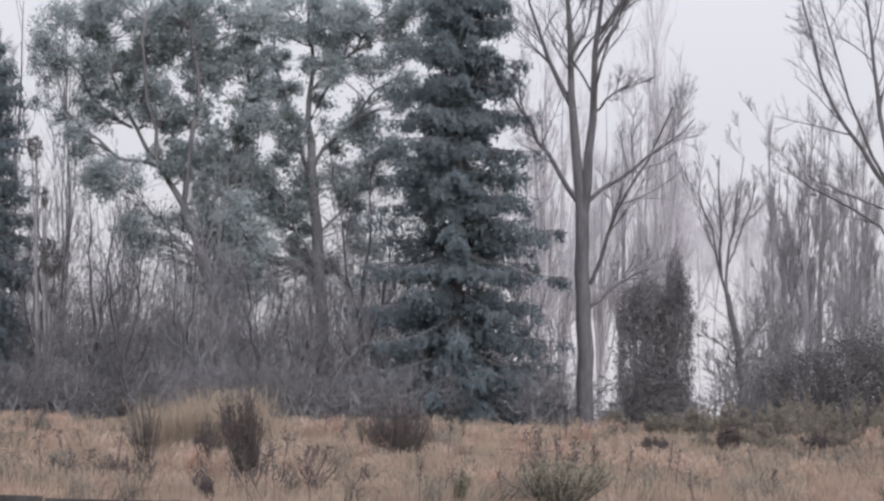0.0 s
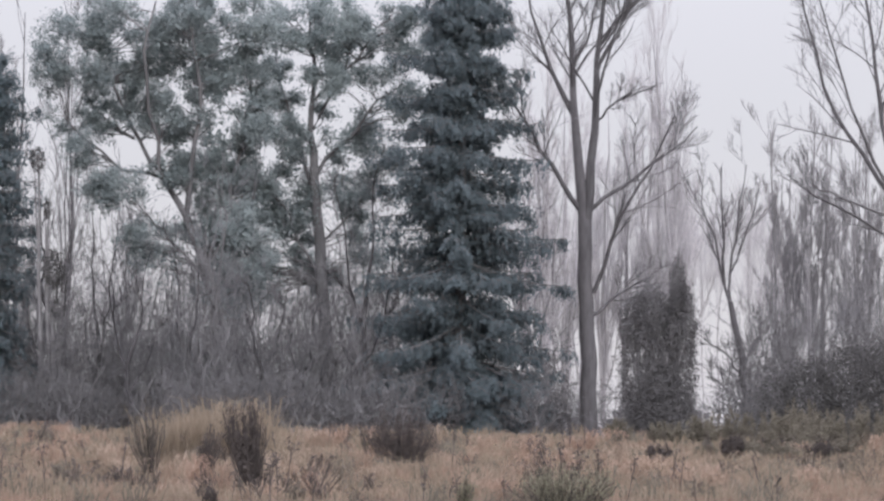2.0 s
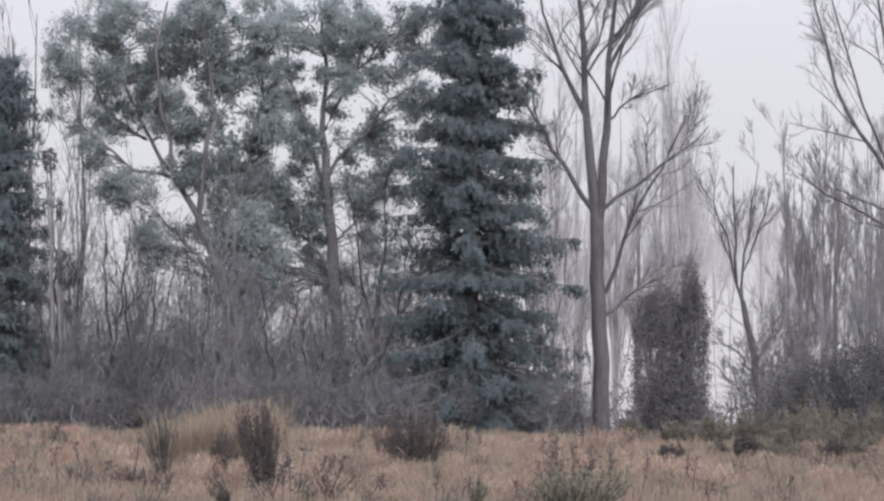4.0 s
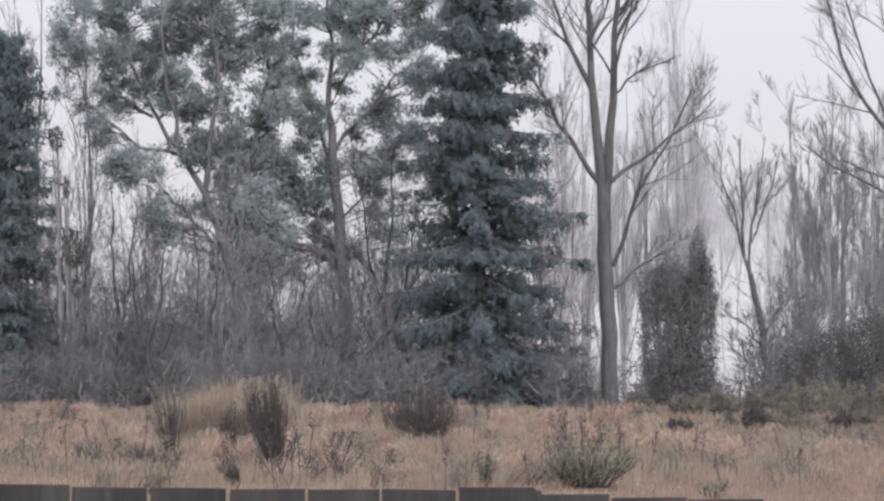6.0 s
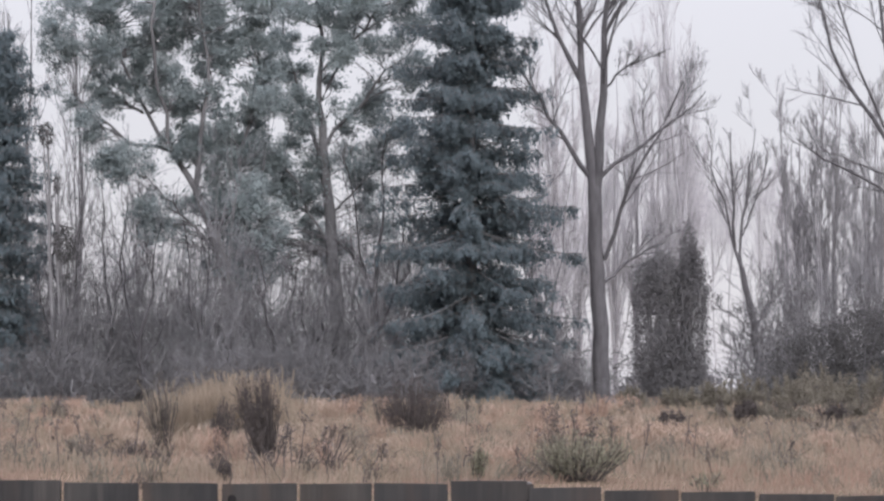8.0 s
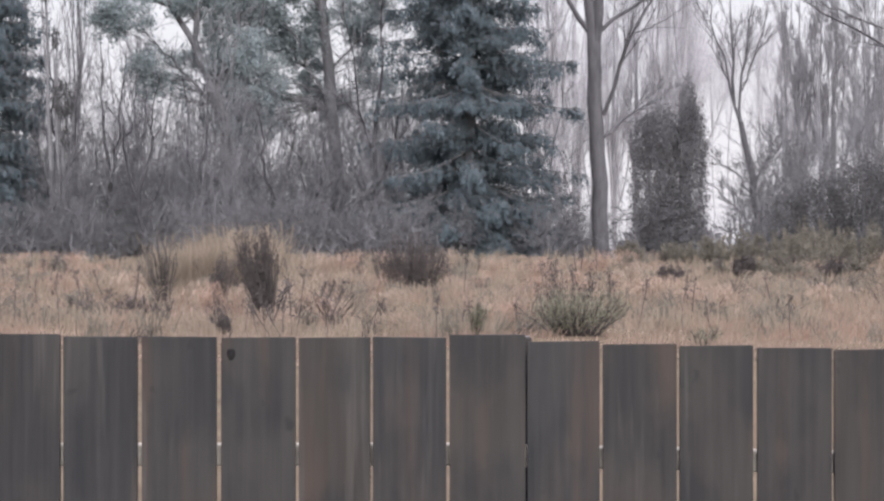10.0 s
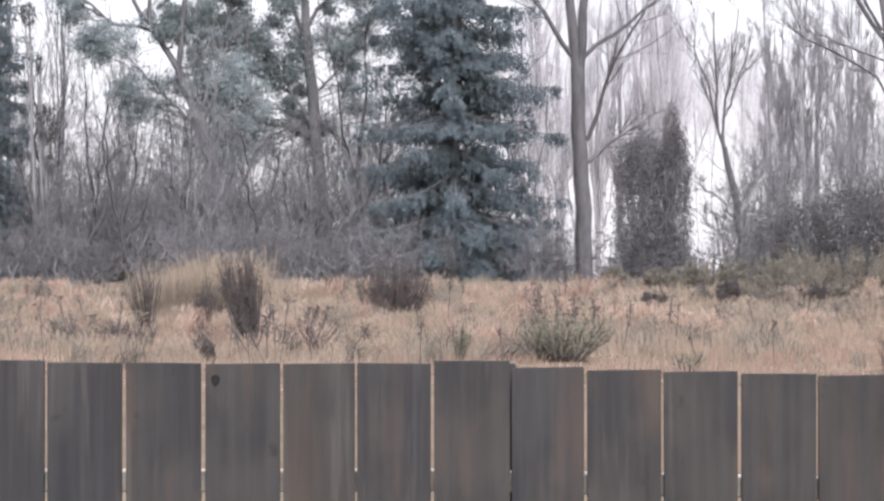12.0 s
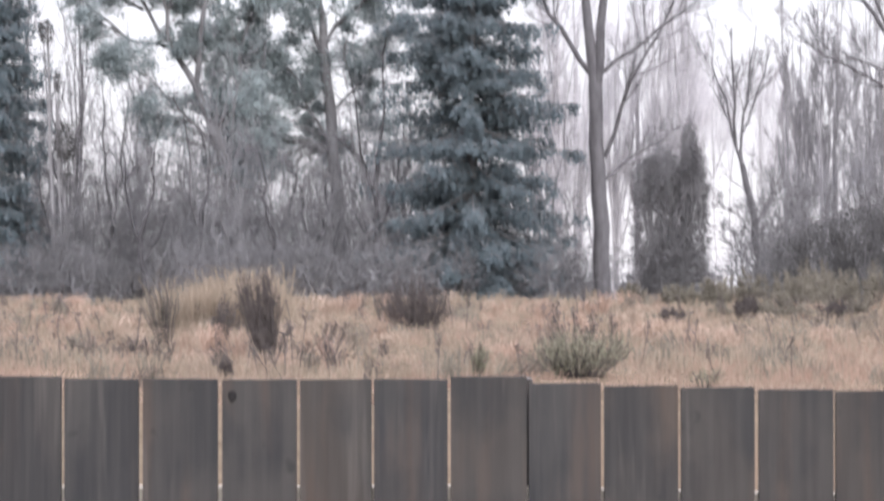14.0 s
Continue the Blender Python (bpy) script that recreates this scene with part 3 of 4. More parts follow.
# slim forked tree in the gap
bare_tree("bare_tree", 11.7, 122, [
    ([(0, 0, -.3), (-.1, 0, 1.8), (-.35, 0, 3.6), (-.75, 0, 5.6)], 0.2, 0.11),
    ([(-.75, 0, 5.5), (-1.25, 0, 7.2), (-1.75, .2, 9.0), (-2.1, .3, 10.8)], 0.07, 0.015),
    ([(-.75, 0, 5.5), (-.75, .2, 7.2), (-.4, .3, 9.0), (-.15, .4, 11.0)], 0.068, 0.015),
    ([(-1.0, 0, 6.3), (-1.1, -.4, 8.2), (-1.2, -.6, 10.8)], 0.07, 0.02),
    ([(-.72, .1, 6.8), (-.1, .2, 8.4), (.35, .3, 10.0)], 0.05, 0.015),
    ([(-.1, 0, 1.2), (-.8, .2, 2.2), (-1.9, .3, 3.2)], 0.05, 0.015),
    ([(-.3, 0, 2.6), (-1, -.2, 3.6), (-2.0, -.3, 4.3)], 0.045, 0.015),
    ([(-.3, 0, 3.0), (.3, .2, 4.2), (.8, .3, 5.6)], 0.045, 0.015)],
    "slim bare tree with a high forked crown", 32, n1=9, n2=6, n3=4, sub=(0.22, 0.45), spread=(18, 45), up=0.3, twig_r=0.007)

# crooked dark trees at the edge of the wood, between the gum trees and before them
bare_tree("bare_tree", -3.3, 127, [
    ([(0, 0, -.3), (.05, 0, 2.4), (-.1, 0, 4.6), (-.05, 0, 6.4)], 0.13, 0.09),
    ([(-.05, 0, 6.2), (.25, .1, 8.0), (.15, .2, 9.6), (.4, .2, 11.4)], 0.075, 0.015),
    ([(-.1, 0, 4.6), (-.7, .2, 6.2), (-.9, .3, 8.0), (-1.3, .3, 10.2)], 0.07, 0.015),
    ([(0, 0, 3.4), (.7, -.2, 4.8), (.9, -.2, 6.4), (1.2, -.3, 8.0)], 0.06, 0.015),
    ([(0, 0, 2.2), (-.6, -.2, 3.4), (-1.2, -.3, 4.2)], 0.045, 0.012)],
    "crooked dark bare tree between the gum trees and the spruce", 34, bark=BARK_DARK, n1=8, n2=5, n3=4, sub=(.25, .45), group="crooked bare trees")
for i, (px, py, tall, kink) in enumerate([(-12.7, 125, 7.4, .5), (-16.0, 127, 9.2, -.4), (-7.4, 126, 6.6, -.5), (-10.6, 128, 8.6, .35), (-14.3, 129, 9.6, -.3), (-5.7, 124, 5.6, .4)]):
    bare_tree("bare_tree", px, py, [
        ([(0, 0, -.3), (kink * .5, 0, tall * .2), (kink * -.1, 0, tall * .36), (kink * .4, 0, tall * .5)], 0.11, 0.075),
        ([(kink * .4, 0, tall * .48), (kink * 1.1, .1, tall * .66), (kink * .9, .2, tall * .82), (kink * 1.6, .2, tall)], 0.065, 0.014),
        ([(kink * -.05, 0, tall * .36), (kink * -1.2, .2, tall * .55), (kink * -1.3, .3, tall * .75), (kink * -2.1, .3, tall * .95)], 0.06, 0.014),
        ([(kink * .3, 0, tall * .26), (kink * 1.8, -.2, tall * .4), (kink * 2.4, -.2, tall * .6)], 0.045, 0.012)],
        "crooked dark bare tree at the edge of the wood", 140 + i, bark=BARK_DARK, n1=7, n2=5, n3=4, sub=(.25, .5), spread=(30, 65), group="crooked bare trees")

# big bare tree at the right of the wood
bare_tree("bare_tree", 17.5, 118, [
    ([(0, 0, -.3), (-.2, 0, 4), (-.4, 0, 7.5), (-.8, 0, 9.6)], 0.277, 0.224),
    ([(-.8, 0, 9.5), (-1.2, 0, 12), (-1.6, 0, 14.2), (-2.1, .1, 18.5)], 0.132, 0.040),
    ([(-.7, 0, 9.2), (-1.9, .3, 11), (-3.0, .5, 12.6), (-3.8, .6, 14.8), (-4.4, .7, 18)], 0.112, 0.032),
    ([(-1.0, 0, 9.8), (-2.4, -.5, 12.4), (-3.2, -.7, 15), (-4.0, -.8, 17.5)], 0.066, 0.024),
    ([(-.5, 0, 7), (-1.4, .2, 8.4), (-3.4, .4, 9.2), (-4.8, .5, 10.3)], 0.066, 0.024),
    ([(-.7, 0, 8.6), (-2.4, -.4, 9.2), (-4.0, -.6, 9.9)], 0.046, 0.016),
    ([(-1.3, 0, 12.4), (-.6, .3, 14.5), (.2, .5, 18)], 0.079, 0.024),
    ([(-.6, 0, 9), (1.2, .4, 11.5), (2.2, .6, 15)], 0.092, 0.024)],
    "large bare tree with wide spreading upper limbs", 33, n1=8, n2=6, n3=5, up=0.2)

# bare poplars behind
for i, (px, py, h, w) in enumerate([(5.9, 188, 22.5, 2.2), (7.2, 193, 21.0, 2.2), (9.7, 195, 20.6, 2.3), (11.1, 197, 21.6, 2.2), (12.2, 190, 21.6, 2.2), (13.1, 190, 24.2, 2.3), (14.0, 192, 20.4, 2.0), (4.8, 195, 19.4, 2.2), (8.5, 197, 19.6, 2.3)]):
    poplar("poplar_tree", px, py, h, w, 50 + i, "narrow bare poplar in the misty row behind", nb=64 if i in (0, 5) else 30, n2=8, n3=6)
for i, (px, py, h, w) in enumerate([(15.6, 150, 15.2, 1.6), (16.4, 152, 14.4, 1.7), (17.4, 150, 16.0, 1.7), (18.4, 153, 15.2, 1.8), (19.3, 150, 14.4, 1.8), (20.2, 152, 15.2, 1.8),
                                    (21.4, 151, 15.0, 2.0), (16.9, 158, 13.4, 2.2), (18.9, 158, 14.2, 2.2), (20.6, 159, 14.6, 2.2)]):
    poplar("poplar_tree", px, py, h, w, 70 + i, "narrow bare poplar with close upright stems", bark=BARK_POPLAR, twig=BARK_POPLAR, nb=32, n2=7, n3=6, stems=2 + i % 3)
# thin bare trees beyond the wood
for i, (px, py, h, w) in enumerate([(-19.6, 160, 21, 2.8), (-22.5, 163, 22, 3.0), (-16.4, 164, 13, 2.4)]):
    poplar("bare_tree", px, py, h, w, 90 + i, "slim bare tree with upright stems beyond the wood", bark=BARK_GREY, twig=TWIG, group="bare trees beyond the wood", nb=26, n2=6, n3=4)
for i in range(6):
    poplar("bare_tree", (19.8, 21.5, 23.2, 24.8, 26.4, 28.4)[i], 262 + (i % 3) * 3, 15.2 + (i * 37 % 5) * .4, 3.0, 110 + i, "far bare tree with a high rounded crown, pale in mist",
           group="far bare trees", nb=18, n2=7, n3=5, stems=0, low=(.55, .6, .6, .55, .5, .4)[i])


# ---- saplings and scrub under the trees ----
def sapling(seed, height, stems=7, spread=0.9, twig=TWIG):
    rng = np.random.default_rng(seed)
    root = new("sapling")
    made = []
    for s in range(stems):
        a, w = rng.uniform(0, 6.28), rng.uniform(.2, 1) * spread
        h = height * rng.uniform(.6, 1)
        made.append(limb([(0.25 * w * np.cos(a), .25 * w * np.sin(a), -.2), (.7 * w * np.cos(a), .7 * w * np.sin(a), h * .5), (1.1 * w * np.cos(a) + rng.normal() * .3, w * np.sin(a), h)], rng.uniform(.03, .06), .01, rng, 9, .2))
    P, R = np.concatenate([m[0] for m in made]), np.concatenate([m[1] for m in made])
    singly("stem", P, R, 5, BARK_BROWN, root)
    p1, r1 = spawn(P, R, 9, rng, (.1, 1), (30, 80), (.16, .4), .15, .35, 4, .5, .2, least=.011)
    p2, r2 = spawn(p1, r1, 5, rng, (.2, 1), (30, 75), (.4, .8), .05, .2, 2, .6, .2, least=.0095)
    part("twigwork", quads_mesh("twigwork", *join([tubes(p1, r1, 3), tubes(p2, r2, 3)]), twig), root, kind="stuff")
    return root


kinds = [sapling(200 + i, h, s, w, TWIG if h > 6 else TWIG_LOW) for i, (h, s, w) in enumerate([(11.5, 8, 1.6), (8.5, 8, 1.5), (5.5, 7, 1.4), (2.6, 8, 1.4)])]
rng = np.random.default_rng(5)
labels = ["tall thin bare sapling clump under the gum trees", "bare brown sapling clump under the gum trees", "bare twiggy thicket at the wood's edge", "low tangled bare scrub at the wood's edge"]
spots = []
for i in range(58):
    k = (0, 2, 3, 1, 3, 3, 1, 2)[i % 8]
    px = -20 + 24.5 * ((i * 0.618034) % 1)
    py = rng.uniform(130, 146) if px > -3.8 and k < 3 else rng.uniform(136, 146) if k == 0 else rng.uniform(125, 144) if k < 3 else rng.uniform(116, 128)
    if k == 3 and px > -3 and i % 3:
        py += 14
    spots.append((k, px, py))
for i in range(52):
    px = -20 + 16.5 * ((i * 0.618034 + .3) % 1)
    k, py = (1, 3, 2, 1, 3, 2, 0)[i % 7], rng.uniform(124, 146)
    if k == 3 or not -7.2 < px < -2:
        spots.append((k, px, py))
for i in range(12):
    spots.append(((1, 2, 2)[i % 3], 14.2 + 7 * ((i * 0.618034) % 1), rng.uniform(140, 150)))
for i in range(18):
    px = 4.5 + 18 * ((i * 0.618034) % 1)
    if not 8.6 < px < 13:
        spots.append(((2, 3, 3, 1)[i % 4], px, rng.uniform(128, 145)))
spots += [(3, -9.4 + .75 * i, 118 + i * 7 % 5) for i in range(11)] + [(2, -8.6 + 1.5 * i, 121 + i * 3 % 4) for i in range(4)]
spots += [(2, 10.9, 119), (2, 12.6, 121), (3, 10.2, 116), (3, 11.6, 117)]
done = set()
for k, px, py in spots:
    m = pose(px, py, ground(px, py), 0, 0, rng.uniform(0, 360))
    if k in done:
        ob = copy_thing(kinds[k], m)
    else:
        ob = kinds[k]
        ob.matrix_basis = m
        done.add(k)
    tagged(ob, labels[k], "sapling", "saplings under the trees")

# dense evergreen shrubs
leafy_mass("evergreen_shrub", 7.0, 105, [(-.5, 0, 2.2, .85, .9, 2.4), (-.75, .1, 4.1, .55, .6, 1.0), (-.25, .1, 4.3, .6, .7, 1.0), (.66, 0, 2.4, .7, .8, 3.0), (.78, 0, 3.9, .58, .6, 1.6), (.66, 0, 5.0, .3, .35, 1.35), (.1, 0, 1.2, 1.2, 1, 1.5)],
           "dense dark columnar evergreen with a pointed top", "evergreen shrub", 41, LEAF_IVY, 620, (.05, .11))
leafy_mass("evergreen_hedge", 13.2, 104, [(-2.3, 0, 1.0, .8, 1, 1.6), (-1.2, .2, 1.2, 1.2, 1.2, 1.9), (.2, -.1, 1.5, 1.5, 1.2, 2.1), (1.7, .2, 1.7, 1.7, 1.2, 2.3), (3.4, 0, 1.8, 1.8, 1.2, 2.5), (5.4, .2, 1.8, 1.8, 1.2, 2.5)],
           "dark evergreen hedge clump below the poplars", "hedge", 42, LEAF_HEDGE, 330, (.055, .12))

leafy_mass("ivy_clad_sapling", -15.85, 126, [(0, 0, 6.8, .48, .5, .85), (.15, 0, 5.3, .25, .25, .5), (-.75, 0, 11.2, .32, .3, .55), (-.3, 0, 9.2, .2, .2, .4)],
           "slender sapling with dark ivy clumps among bare stems", "sapling", 43, LEAF_HEDGE, 160, (.08, .18))

# far woods, low on the skyline
rng = np.random.default_rng(9)
fx = np.concatenate([rng.uniform(-60, 29.2, 5200), rng.uniform(30.8, 75, 2600)])
top = 2.6 + 1.2 * np.sin(fx * .35) + .8 * np.sin(fx * .9 + 2)
top = top * np.clip(np.abs(fx - 30) / 2.2, .3, 1)
fc = np.stack([fx, rng.uniform(335, 350, len(fx)), .7 + np.maximum(top, .8) * rng.uniform(0, 1, len(fx)) ** .7], -1)
tagged(new("far_woods", quads_mesh("far_woods", *leaves(fc, rng, (.6, 1.4), .6, .1), LEAF_IVY)), "far low line of trees on the skyline", "woods", kind="stuff")


# ---- shrubs and weeds in the field ----
def broom(name, x, y, height, width, seed, label, leaf, stems=46, per=16, lean=0.0, splay=0.6, size=(.03, .09), category="shrub", foot_w=.22, dome=.35):
    """A shrub of many upright whippy stems with small sprays along them."""
    rng = np.random.default_rng(seed)
    root = thing(name, x, y, label, category)
    a, w = rng.uniform(0, 6.28, stems), width / 2 * np.sqrt(rng.uniform(0, 1, stems))
    h = height * rng.uniform(.55, 1.0, stems) * (1 - dome * (w / (width / 2)) ** 2)
    s = np.linspace(0, 1, 6)[None, :, None]
    foot = np.stack([foot_w * w * np.cos(a), foot_w * w * np.sin(a), 0 * a - .05], -1)[:, None]
    tip = np.stack([w * np.cos(a) + lean, w * np.sin(a), h], -1)[:, None]
    P = foot + (tip - foot) * s + rng.normal(size=(stems, 6, 3)) * .02 * s
    P[..., :2] -= (tip - foot)[..., :2] * splay * (s * (1 - s))
    R = np.linspace(.009, .004, 6)[None] * np.ones((stems, 1))
    p1, r1 = spawn(P, R, 6, rng, (.25, 1), (15, 40), (.18, .35), .4, .3, 4, .6, least=.003)
    part("stemwork", quads_mesh("stemwork", *join([tubes(P, R, 4), tubes(p1, r1, 3)]), DEAD_SCRUB), root, kind="stuff")
    along = p1[:, :, None, :] + rng.normal(size=(len(p1), 4, per // 4, 3)) * .025
    along2 = P[:, 2:, None, :] + rng.normal(size=(stems, 4, per // 2, 3)) * .03
    c = np.concatenate([along.reshape(-1, 3), along2.reshape(-1, 3)])
    part("foliage", quads_mesh("foliage", *leaves(c, rng, size, .35, -.5), leaf), root, kind="stuff")
    return root


broom("broom_shrub", -2.38, 39.8, 1.2, .6, 301, "dark dead broom shrub leaning in the dry grass", DEAD_SCRUB, 95, 4, lean=-.2, splay=-.1, foot_w=.05, dome=0, size=(.02, .05))
broom("broom_shrub", -3.48, 45, .85, .4, 302, "small dark dead broom shrub in the grass", DEAD_SCRUB, 34, 4, lean=.1, splay=-.1, foot_w=.1, dome=0, size=(.02, .05))
broom("broom_shrub", -4.42, 47.3, 1.15, .66, 303, "thin greenish broom shrub in the grass", LEAF_SCRUB, 30, 6, lean=-.1, splay=-.1, foot_w=.08, dome=0, size=(.02, .06))
broom("broom_shrub", -.97, 62, 1.25, 1.6, 304, "low dark scrub bush among dry grass", DEAD_SCRUB, 160, 4, dome=.3, splay=.1, foot_w=.6, size=(.02, .06))
broom("gorse_bush", 1.22, 32.6, .52, 1.25, 305, "green spiky gorse bush in the near grass", LEAF_GORSE, 60, 8, splay=-.15, dome=.35, size=(.02, .05), foot_w=.3)
broom("gorse_bush", .18, 33, .42, .25, 306, "small upright green gorse plant", LEAF_GORSE, 12, 8, splay=.2, size=(.02, .05))
broom("gorse_bush", 2.5, 32, .22, .45, 307, "low green gorse tuft", LEAF_GORSE, 14, 6, splay=.2, size=(.02, .045))
broom("dead_shrub", 6.0, 66, .68, .45, 308, "dark brown dead shrub in the field", DEAD_SCRUB, 60, 24)
for i, (px, py, h, w) in enumerate([(8.7, 80, .5, 1.2), (9.9, 84, .7, 1.0), (11.0, 86, .85, 1.2), (9.3, 88, .85, 1.1), (12.0, 82, .7, 1.1), (8.0, 90, .7, 1.0), (6.9, 86, .55, .7), (5.9, 84, .5, .7), (4.8, 88, .55, .5), (13.2, 88, .9, 1.2), (10.4, 92, 1.0, 1.3), (12.7, 92, 1.0, 1.3), (11.6, 78, .5, .8)]):
    broom("bramble_bush", px, py, h * 1.5, w * 1.7, 320 + i, "grey-green bramble bush in the dry grass", LEAF_SCRUB, 38, 12, splay=.1, size=(.04, .11), foot_w=.6)
for i, (px, py, h, w) in enumerate([(4.25, 79, .5, .4), (4.5, 67, .38, .6), (5.85, 71, .42, .6), (6.95, 66, .5, 1.1), (7.9, 67, .55, .8), (9.15, 72, .65, .9), (9.8, 84, .7, .6), (9.6, 68, .5, .8), (8.3, 73, .6, .7), (7.3, 76, .45, .7)]):
    broom("field_shrub", px, py, h, w, 360 + i, "low olive-brown shrub in the dry field", (LEAF_SCRUB, DEAD_SCRUB, LEAF_SCRUB)[i % 3], 34, 8, splay=.1, size=(.04, .09), dome=.5)
for i, (px, py, h, w) in enumerate([(-4.6, 37, .28, .5), (-3.75, 38, .34, .42), (-5.6, 40, .3, .5), (-3.0, 39.5, .3, .4), (-2.2, 41, .28, .35), (-4.3, 41, .42, .45), (-5.2, 44, .45, .6), (-3.3, 43, .3, .6), (-1.75, 36, .36, .3), (-2.6, 36, .3, .35), (-6.3, 45, .4, .4), (2.9, 45, .35, .5), (4.3, 48, .4, .5)]):
    broom("weed_clump", px, py, h, w, 340 + i, "low dark weed clump in the near grass", (LEAF_SCRUB, DEAD_SCRUB)[i % 2], 20, 4, splay=-.2, category="weeds", size=(.015, .04), lean=(-.12, .15, .05)[i % 3], dome=.2)


# ---- dry grass ----
def tufts(n, seed, near, far, tall=.36, blades=22, lie=1.5, clumpy=0.0, rank=0.0, strip=None):
    """Grass tufts strewn thickest near the fence; tall in some patches, beaten down in others."""
    rng = np.random.default_rng(seed)
    y = near * (far / near) ** rng.uniform(0, 1, n)
    x = rng.uniform(-1, 1, n) * (3 + .165 * y) if strip is None else strip[0] + strip[1] * rng.normal(size=n)
    grow = .85 + .28 * np.sin(x * 1.3 + y * .35) * np.sin(y * .5 - x * .4) + .18 * np.sin(x * .7 + 2 + y * .11) + .34 * rng.normal(size=n) + .25 * np.clip((y - 60) / 40, 0, 1)
    grow = grow + 1.7 * np.exp(-((x + 3.9) / 1.3) ** 2 - ((y - 58) / 9) ** 2)
    if clumpy:
        keep = grow > clumpy
        x, y, grow = x[keep], y[keep], grow[keep]
        n = len(x)
    h = np.clip(tall * grow, .5 * tall, 2.9 * tall) * np.clip((y - 25) / 10, .4, 1)
    # an uneven tall fringe before the wood
    h = h + rank * (.45 * np.clip((y - 84) / 25, 0, 1) * (.5 + .5 * np.sin(x * 1.9 + 1.3 * np.sin(x * .7 + y * .2))))
    foot = np.stack([x, y, ground(x, y) - .03], -1)
    foot = np.repeat(foot, blades, 0) + rng.normal(size=(n * blades, 3)) * np.array([.1, .1, 0])
    hh = np.repeat(h, blades) * rng.uniform(.5, 1.15, n * blades)
    # each tuft is laid over its own way
    a = np.repeat(rng.uniform(0, 6.28, n), blades) + rng.normal(size=n * blades) * 1.1
    out = hh * rng.uniform(.1, lie * .8, n * blades) * np.repeat(rng.uniform(.5, 1.6, n), blades)
    way = np.stack([np.cos(a), np.sin(a), 0 * a], -1)
    wide = (.004 + .0001 * np.repeat(y, blades))[:, None] * np.stack([-np.sin(a) * .5 + .7, np.cos(a) * .5, 0 * a], -1)
    mid = foot + way * (out * .45)[:, None] + np.array([0, 0, .66]) * hh[:, None]
    tip = foot + way * (out * 1.15)[:, None] + np.array([0, 0, .7]) * hh[:, None]
    v = np.stack([foot - wide, foot + wide, mid + wide * .8, mid - wide * .8, tip + wide * .25, tip - wide * .25], 1).reshape(-1, 3)
    i = np.arange(n * blades) * 6
    return v, np.concatenate([np.stack([i, i + 1, i + 2, i + 3], -1), np.stack([i + 3, i + 2, i + 4, i + 5], -1)])


tagged(new("dry_grass", quads_mesh("dry_grass", *tufts(7000, 7, 29, 122, .24, 13), GRASS)), "tufted dry straw-coloured winter grass", "grass", kind="stuff")
tagged(new("pale_grass", quads_mesh("pale_grass", *tufts(3600, 17, 33, 120, .3, 18, 1.1, .9, .8), STRAW)), "tall pale dead grass standing in patches", "grass", kind="stuff")
tagged(new("tall_grass", quads_mesh("tall_grass", *tufts(300, 77, 53, 61, .62, 20, .9, strip=(-4.4, .6)), STRAW)), "rank stand of tall tan grass in the field", "grass", kind="stuff")
tagged(new("green_weeds", quads_mesh("green_weeds", *tufts(2000, 27, 33, 120, .26, 16, 1.1, 1.0, .4), LEAF_SCRUB)), "low grey-green weeds among the dry grass", "weeds", kind="stuff")


def tussocks(n, seed, near, far, m=70, tall=(.22, .62), lean=0.0, drift=0.0):
    """Big arching tussocks, a few dozen blades each, in loose drifts; lean: how far each is blown over to one side."""
    rng = np.random.default_rng(seed)
    y = near * (far / near) ** rng.uniform(0, 1, n)
    x = rng.uniform(-1, 1, n) * (2.5 + .15 * y)
    if drift:
        keep = np.sin(x * 1.1 + 1.7 * np.sin(y * .22)) * np.sin(y * .41 + x * .3) > drift
        x, y = x[keep], y[keep]
        n = len(x)
    h = np.repeat(rng.uniform(*tall, n), m) * rng.uniform(.5, 1.05, n * m)
    a = rng.uniform(0, 6.28, n * m)
    foot = np.repeat(np.stack([x, y, ground(x, y) - .03], -1), m, 0) + rng.normal(size=(n * m, 3)) * np.array([.07, .07, 0])
    way = np.stack([np.cos(a) + np.repeat(rng.normal(size=n), m) * lean, np.sin(a), 0 * a], -1)
    out = (h * rng.uniform(.2, 1.1, n * m))[:, None]
    up = np.array([0, 0, 1.0]) * h[:, None]
    wide = (.002 + .00005 * np.repeat(y, m))[:, None] * np.stack([-np.sin(a) * .5 + .7, np.cos(a) * .5, 0 * a], -1)
    p = [foot, foot + way * out * .3 + up * .75, foot + way * out * .75 + up * .95, foot + way * out * 1.15 + up * .7]
    v = np.stack([q for c, k in zip(p, (1, 1, .8, .2)) for q in (c - wide * k, c + wide * k)], 1).reshape(-1, 3)
    i = np.arange(n * m) * 8
    return v, np.concatenate([np.stack([i + b, i + b + 1, i + b + 3, i + b + 2], -1) for b in (0, 2, 4)])


tagged(new("grass_tussocks", quads_mesh("grass_tussocks", *tussocks(170, 37, 36, 108), GRASS)), "arching dry grass tussocks in loose drifts", "grass", kind="stuff")
tagged(new("olive_weeds", quads_mesh("olive_weeds", *tussocks(330, 47, 32, 100, 40, (.2, .5), 1.2, .1), LEAF_SCRUB)), "olive-brown weeds blown over in drifts among the grass", "weeds", kind="stuff")
tagged(new("dead_weeds", quads_mesh("dead_weeds", *tussocks(240, 57, 32, 90, 26, (.25, .6), 1.4, .15), DEAD_SCRUB)), "dark dead weeds leaning in the dry grass", "weeds", kind="stuff")


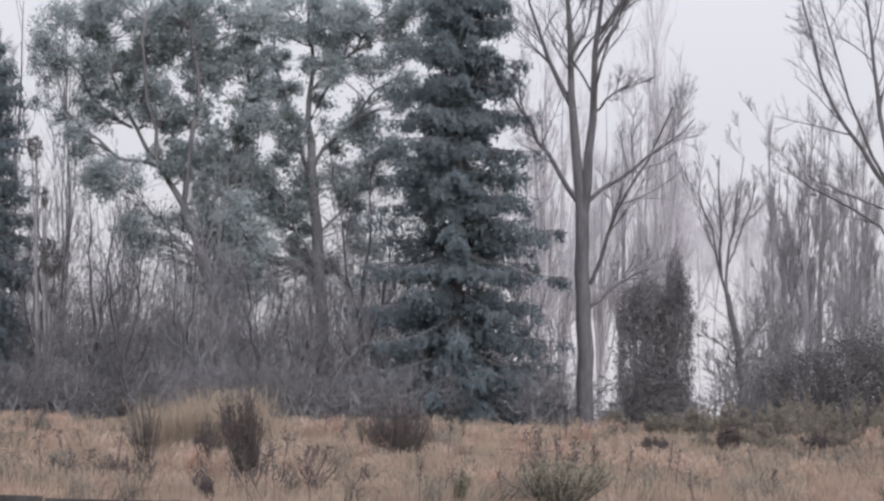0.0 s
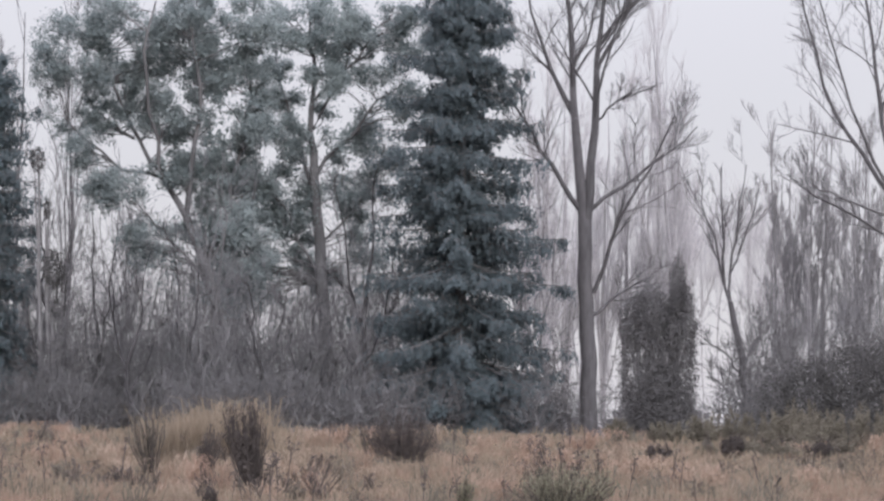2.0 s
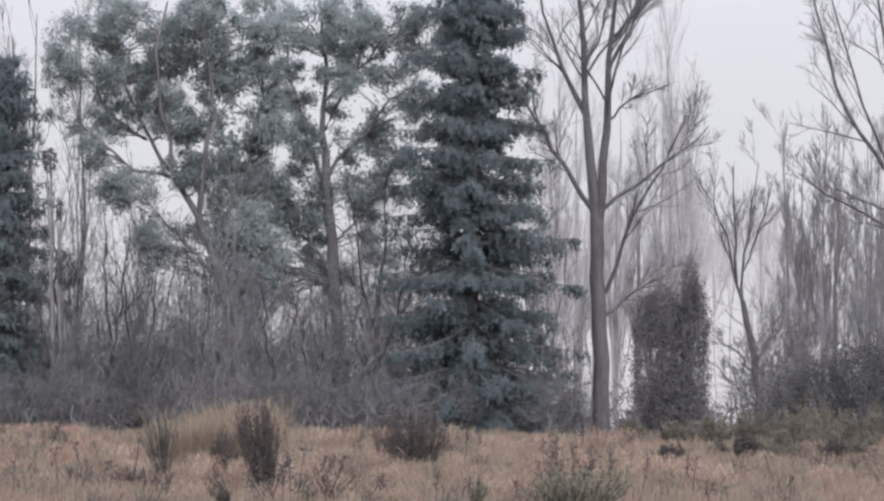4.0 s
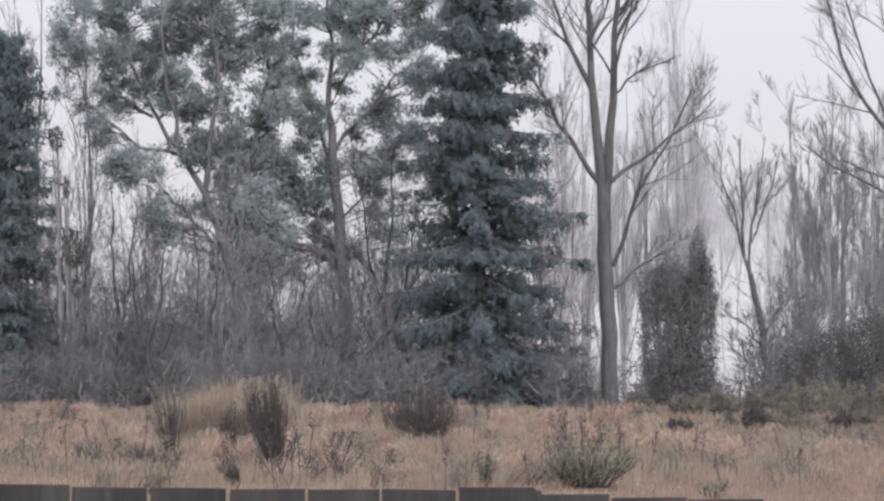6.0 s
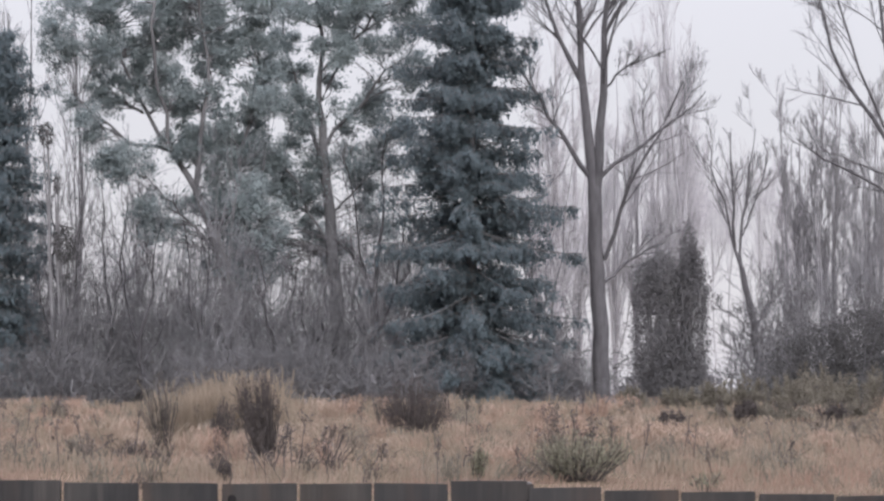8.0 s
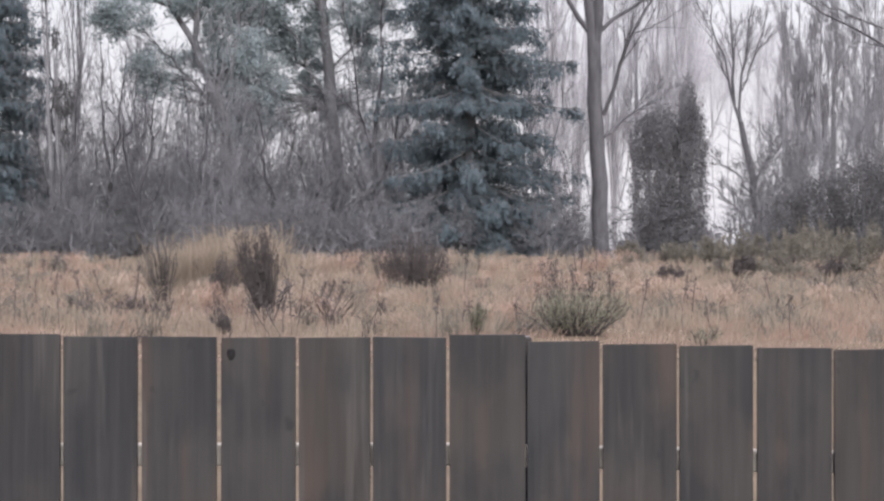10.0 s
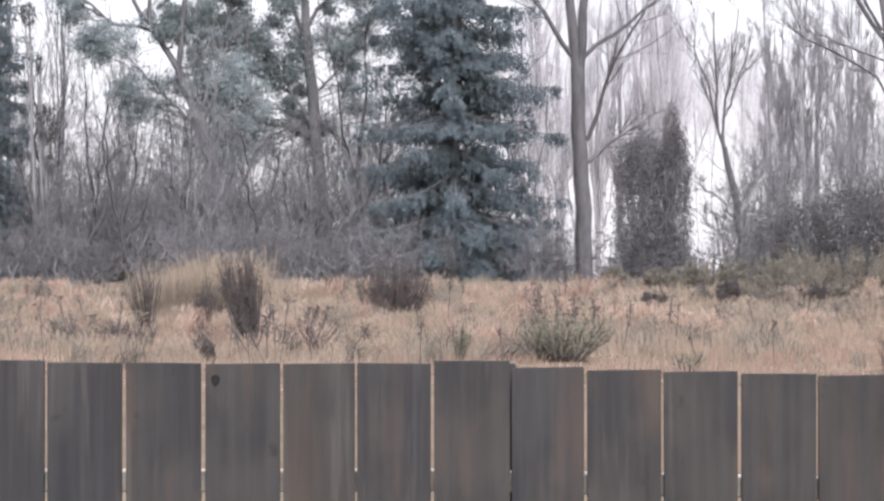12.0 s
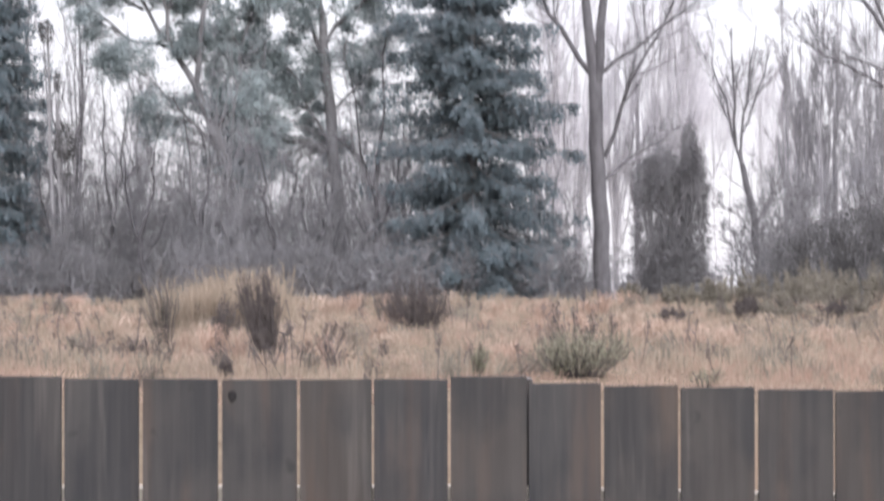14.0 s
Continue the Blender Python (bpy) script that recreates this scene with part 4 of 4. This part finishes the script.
def stalks(n, seed, near, far, middle=0.0, half=None):
    """Thin dead weed stalks with dark seed heads."""
    rng = np.random.default_rng(seed)
    y = rng.uniform(near, far, n)
    x = rng.uniform(-1, 1, n) * (2 + .15 * y) if half is None else middle + half * rng.normal(size=n)
    h = rng.uniform(.35, .75, n)
    foot = np.stack([x, y, ground(x, y) - .03], -1)
    s = np.linspace(0, 1, 4)[None, :, None]
    tip = np.stack([rng.normal(size=n) * .14, rng.normal(size=n) * .1, h], -1)
    P = foot[:, None] + tip[:, None] * s
    R = np.ones((n, 1)) * np.array([.004, .004, .005, .003])[None]
    p1, r1 = spawn(P, R, 5, rng, (.5, 1), (15, 40), (.14, .3), .4, .3, 3, .9, least=.004)
    seeds = np.concatenate([p1[:, -1], P[:, -1]])
    return join([tubes(P, R, 3), tubes(p1, r1, 3), clumps(seeds, 5, rng, (.03, .06), 1.5, size=(.02, .05), slim=.5, droop=0)])


tagged(new("weed_stalks", quads_mesh("weed_stalks", *stalks(125, 19, 31, 80), DEAD_SCRUB)), "thin dark dead weed stalks in the grass", "weeds", kind="stuff")
tagged(new("dock_stalks", quads_mesh("dock_stalks", *stalks(16, 23, 33.5, 36, 1.35, .22), DEAD_SCRUB)), "reddish dead dock stalks behind the gorse bush", "weeds", kind="stuff")
tagged(new("dock_stalks", quads_mesh("dock_stalks", *stalks(14, 29, 33, 36, -1.95, .2), DEAD_SCRUB)), "dead dock stalks at the foot of the broom shrub", "weeds", kind="stuff")


# ---- the paling fence ----
fence = thing("paling_fence", 0, 6.1, "weathered dark timber paling fence with narrow gaps", "fence", z=0.0)
# the middle of each gap and the top of the paling to its right
gaps = [-0.7677, -0.6161, -0.4626, -0.3111, -0.1665, -0.0181, 0.1336, 0.2782, 0.4273, 0.5768, 0.7275]
tops = [1.803, 1.803, 1.801, 1.801, 1.802, 1.808, 1.794, 1.789, 1.786, 1.781, 1.778]
left, right = [gaps[0] - .1495 * i for i in range(30, 0, -1)], [gaps[-1] + .1495 * i for i in range(1, 31)]
rng = random.Random(3)
edges = left + gaps + right
heights = [1.806 + rng.uniform(-.004, .004) for _ in left] + tops + [1.777 - .0033 * i + rng.uniform(-.003, .003) for i in range(1, 31)]
widths = {0: .0065, 1: .009, 2: .008, 3: .006, 4: .005, 5: .006, 6: .003, 7: .006, 8: .006, 9: .008, 10: .005}
for i in range(len(edges) - 1):
    g0_, g1_ = widths.get(i - 30, .006), widths.get(i - 29, .006)
    x0, x1, top_ = edges[i] + g0_ / 2, edges[i + 1] - g1_ / 2, heights[i]
    bm = bmesh.new()
    bmesh.ops.create_cube(bm, size=1)
    for v in bm.verts:
        v.co = Vector(((v.co.x) * (x1 - x0), v.co.y * .019, (v.co.z + .5) * (top_ - .03)))
        if v.co.z > 1:
            v.co.z += rng.uniform(-.0015, .0015) - (.0025 if v.co.y > 0 else 0)
    bmesh.ops.bevel(bm, geom=[e for e in bm.edges if max(v.co.z for v in e.verts) > 1], offset=.0006, segments=1, affect="EDGES")
    me = bpy.data.meshes.new("paling")
    bm.to_mesh(me)
    bm.free()
    me.materials.append(FENCE_WOOD)
    ob = part("paling", me, fence)
    ob.location = ((x0 + x1) / 2, rng.uniform(-.002, .002), .03)
    ob.rotation_euler = (0, radians(rng.uniform(-.02, .02)), radians(rng.uniform(-.6, .6)))
    if i == 32:
        kb = bmesh.new()
        bmesh.ops.create_uvsphere(kb, u_segments=14, v_segments=8, radius=1)
        for v in kb.verts:
            v.co = Vector(((v.co.x * .0085 + v.co.z * .003) * (1 + .25 * v.co.z), v.co.y * .003, v.co.z * .0115 - v.co.x * .004))
        km = bpy.data.meshes.new("knot")
        kb.to_mesh(km)
        kb.free()
        km.materials.append(KNOT_WOOD)
        knot = part("knot", km, ob, "dark round knot in the board")
        knot.location = (-.4395 - (x0 + x1) / 2, -.0085, 1.768 - .03)


def beam(name, a, b, sx, sz, mat, parent):
    """A squared timber from a to b with eased edges."""
    bm = bmesh.new()
    bmesh.ops.create_cube(bm, size=1)
    a, b = Vector(a), Vector(b)
    for v in bm.verts:
        v.co = Vector((v.co.x * sx, v.co.y * (b - a).length, v.co.z * sz))
    bmesh.ops.bevel(bm, geom=bm.edges[:], offset=.003, segments=1, affect="EDGES")
    me = bpy.data.meshes.new(name)
    bm.to_mesh(me)
    bm.free()
    me.materials.append(mat)
    ob = part(name, me, parent)
    ob.matrix_basis = Matrix.Translation((a + b) / 2) @ (b - a).to_track_quat("Y", "Z").to_matrix().to_4x4()
    return ob


for z in (1.572, .95, .32):
    beam("rail", (-5.2, .036, z), (.1, .036, z), .05, .042, RAIL_WOOD, fence)
    beam("rail", (.1, .036, z - .002), (5.2, .036, z - .11), .05, .042, RAIL_WOOD, fence)
for i, px in enumerate((-4.7, -2.3, .096, 2.5, 4.9)):
    beam("post", (px, .112, -.3), (px, .112, 1.80 if i < 3 else 1.70), .1, .1, FENCE_WOOD, fence)
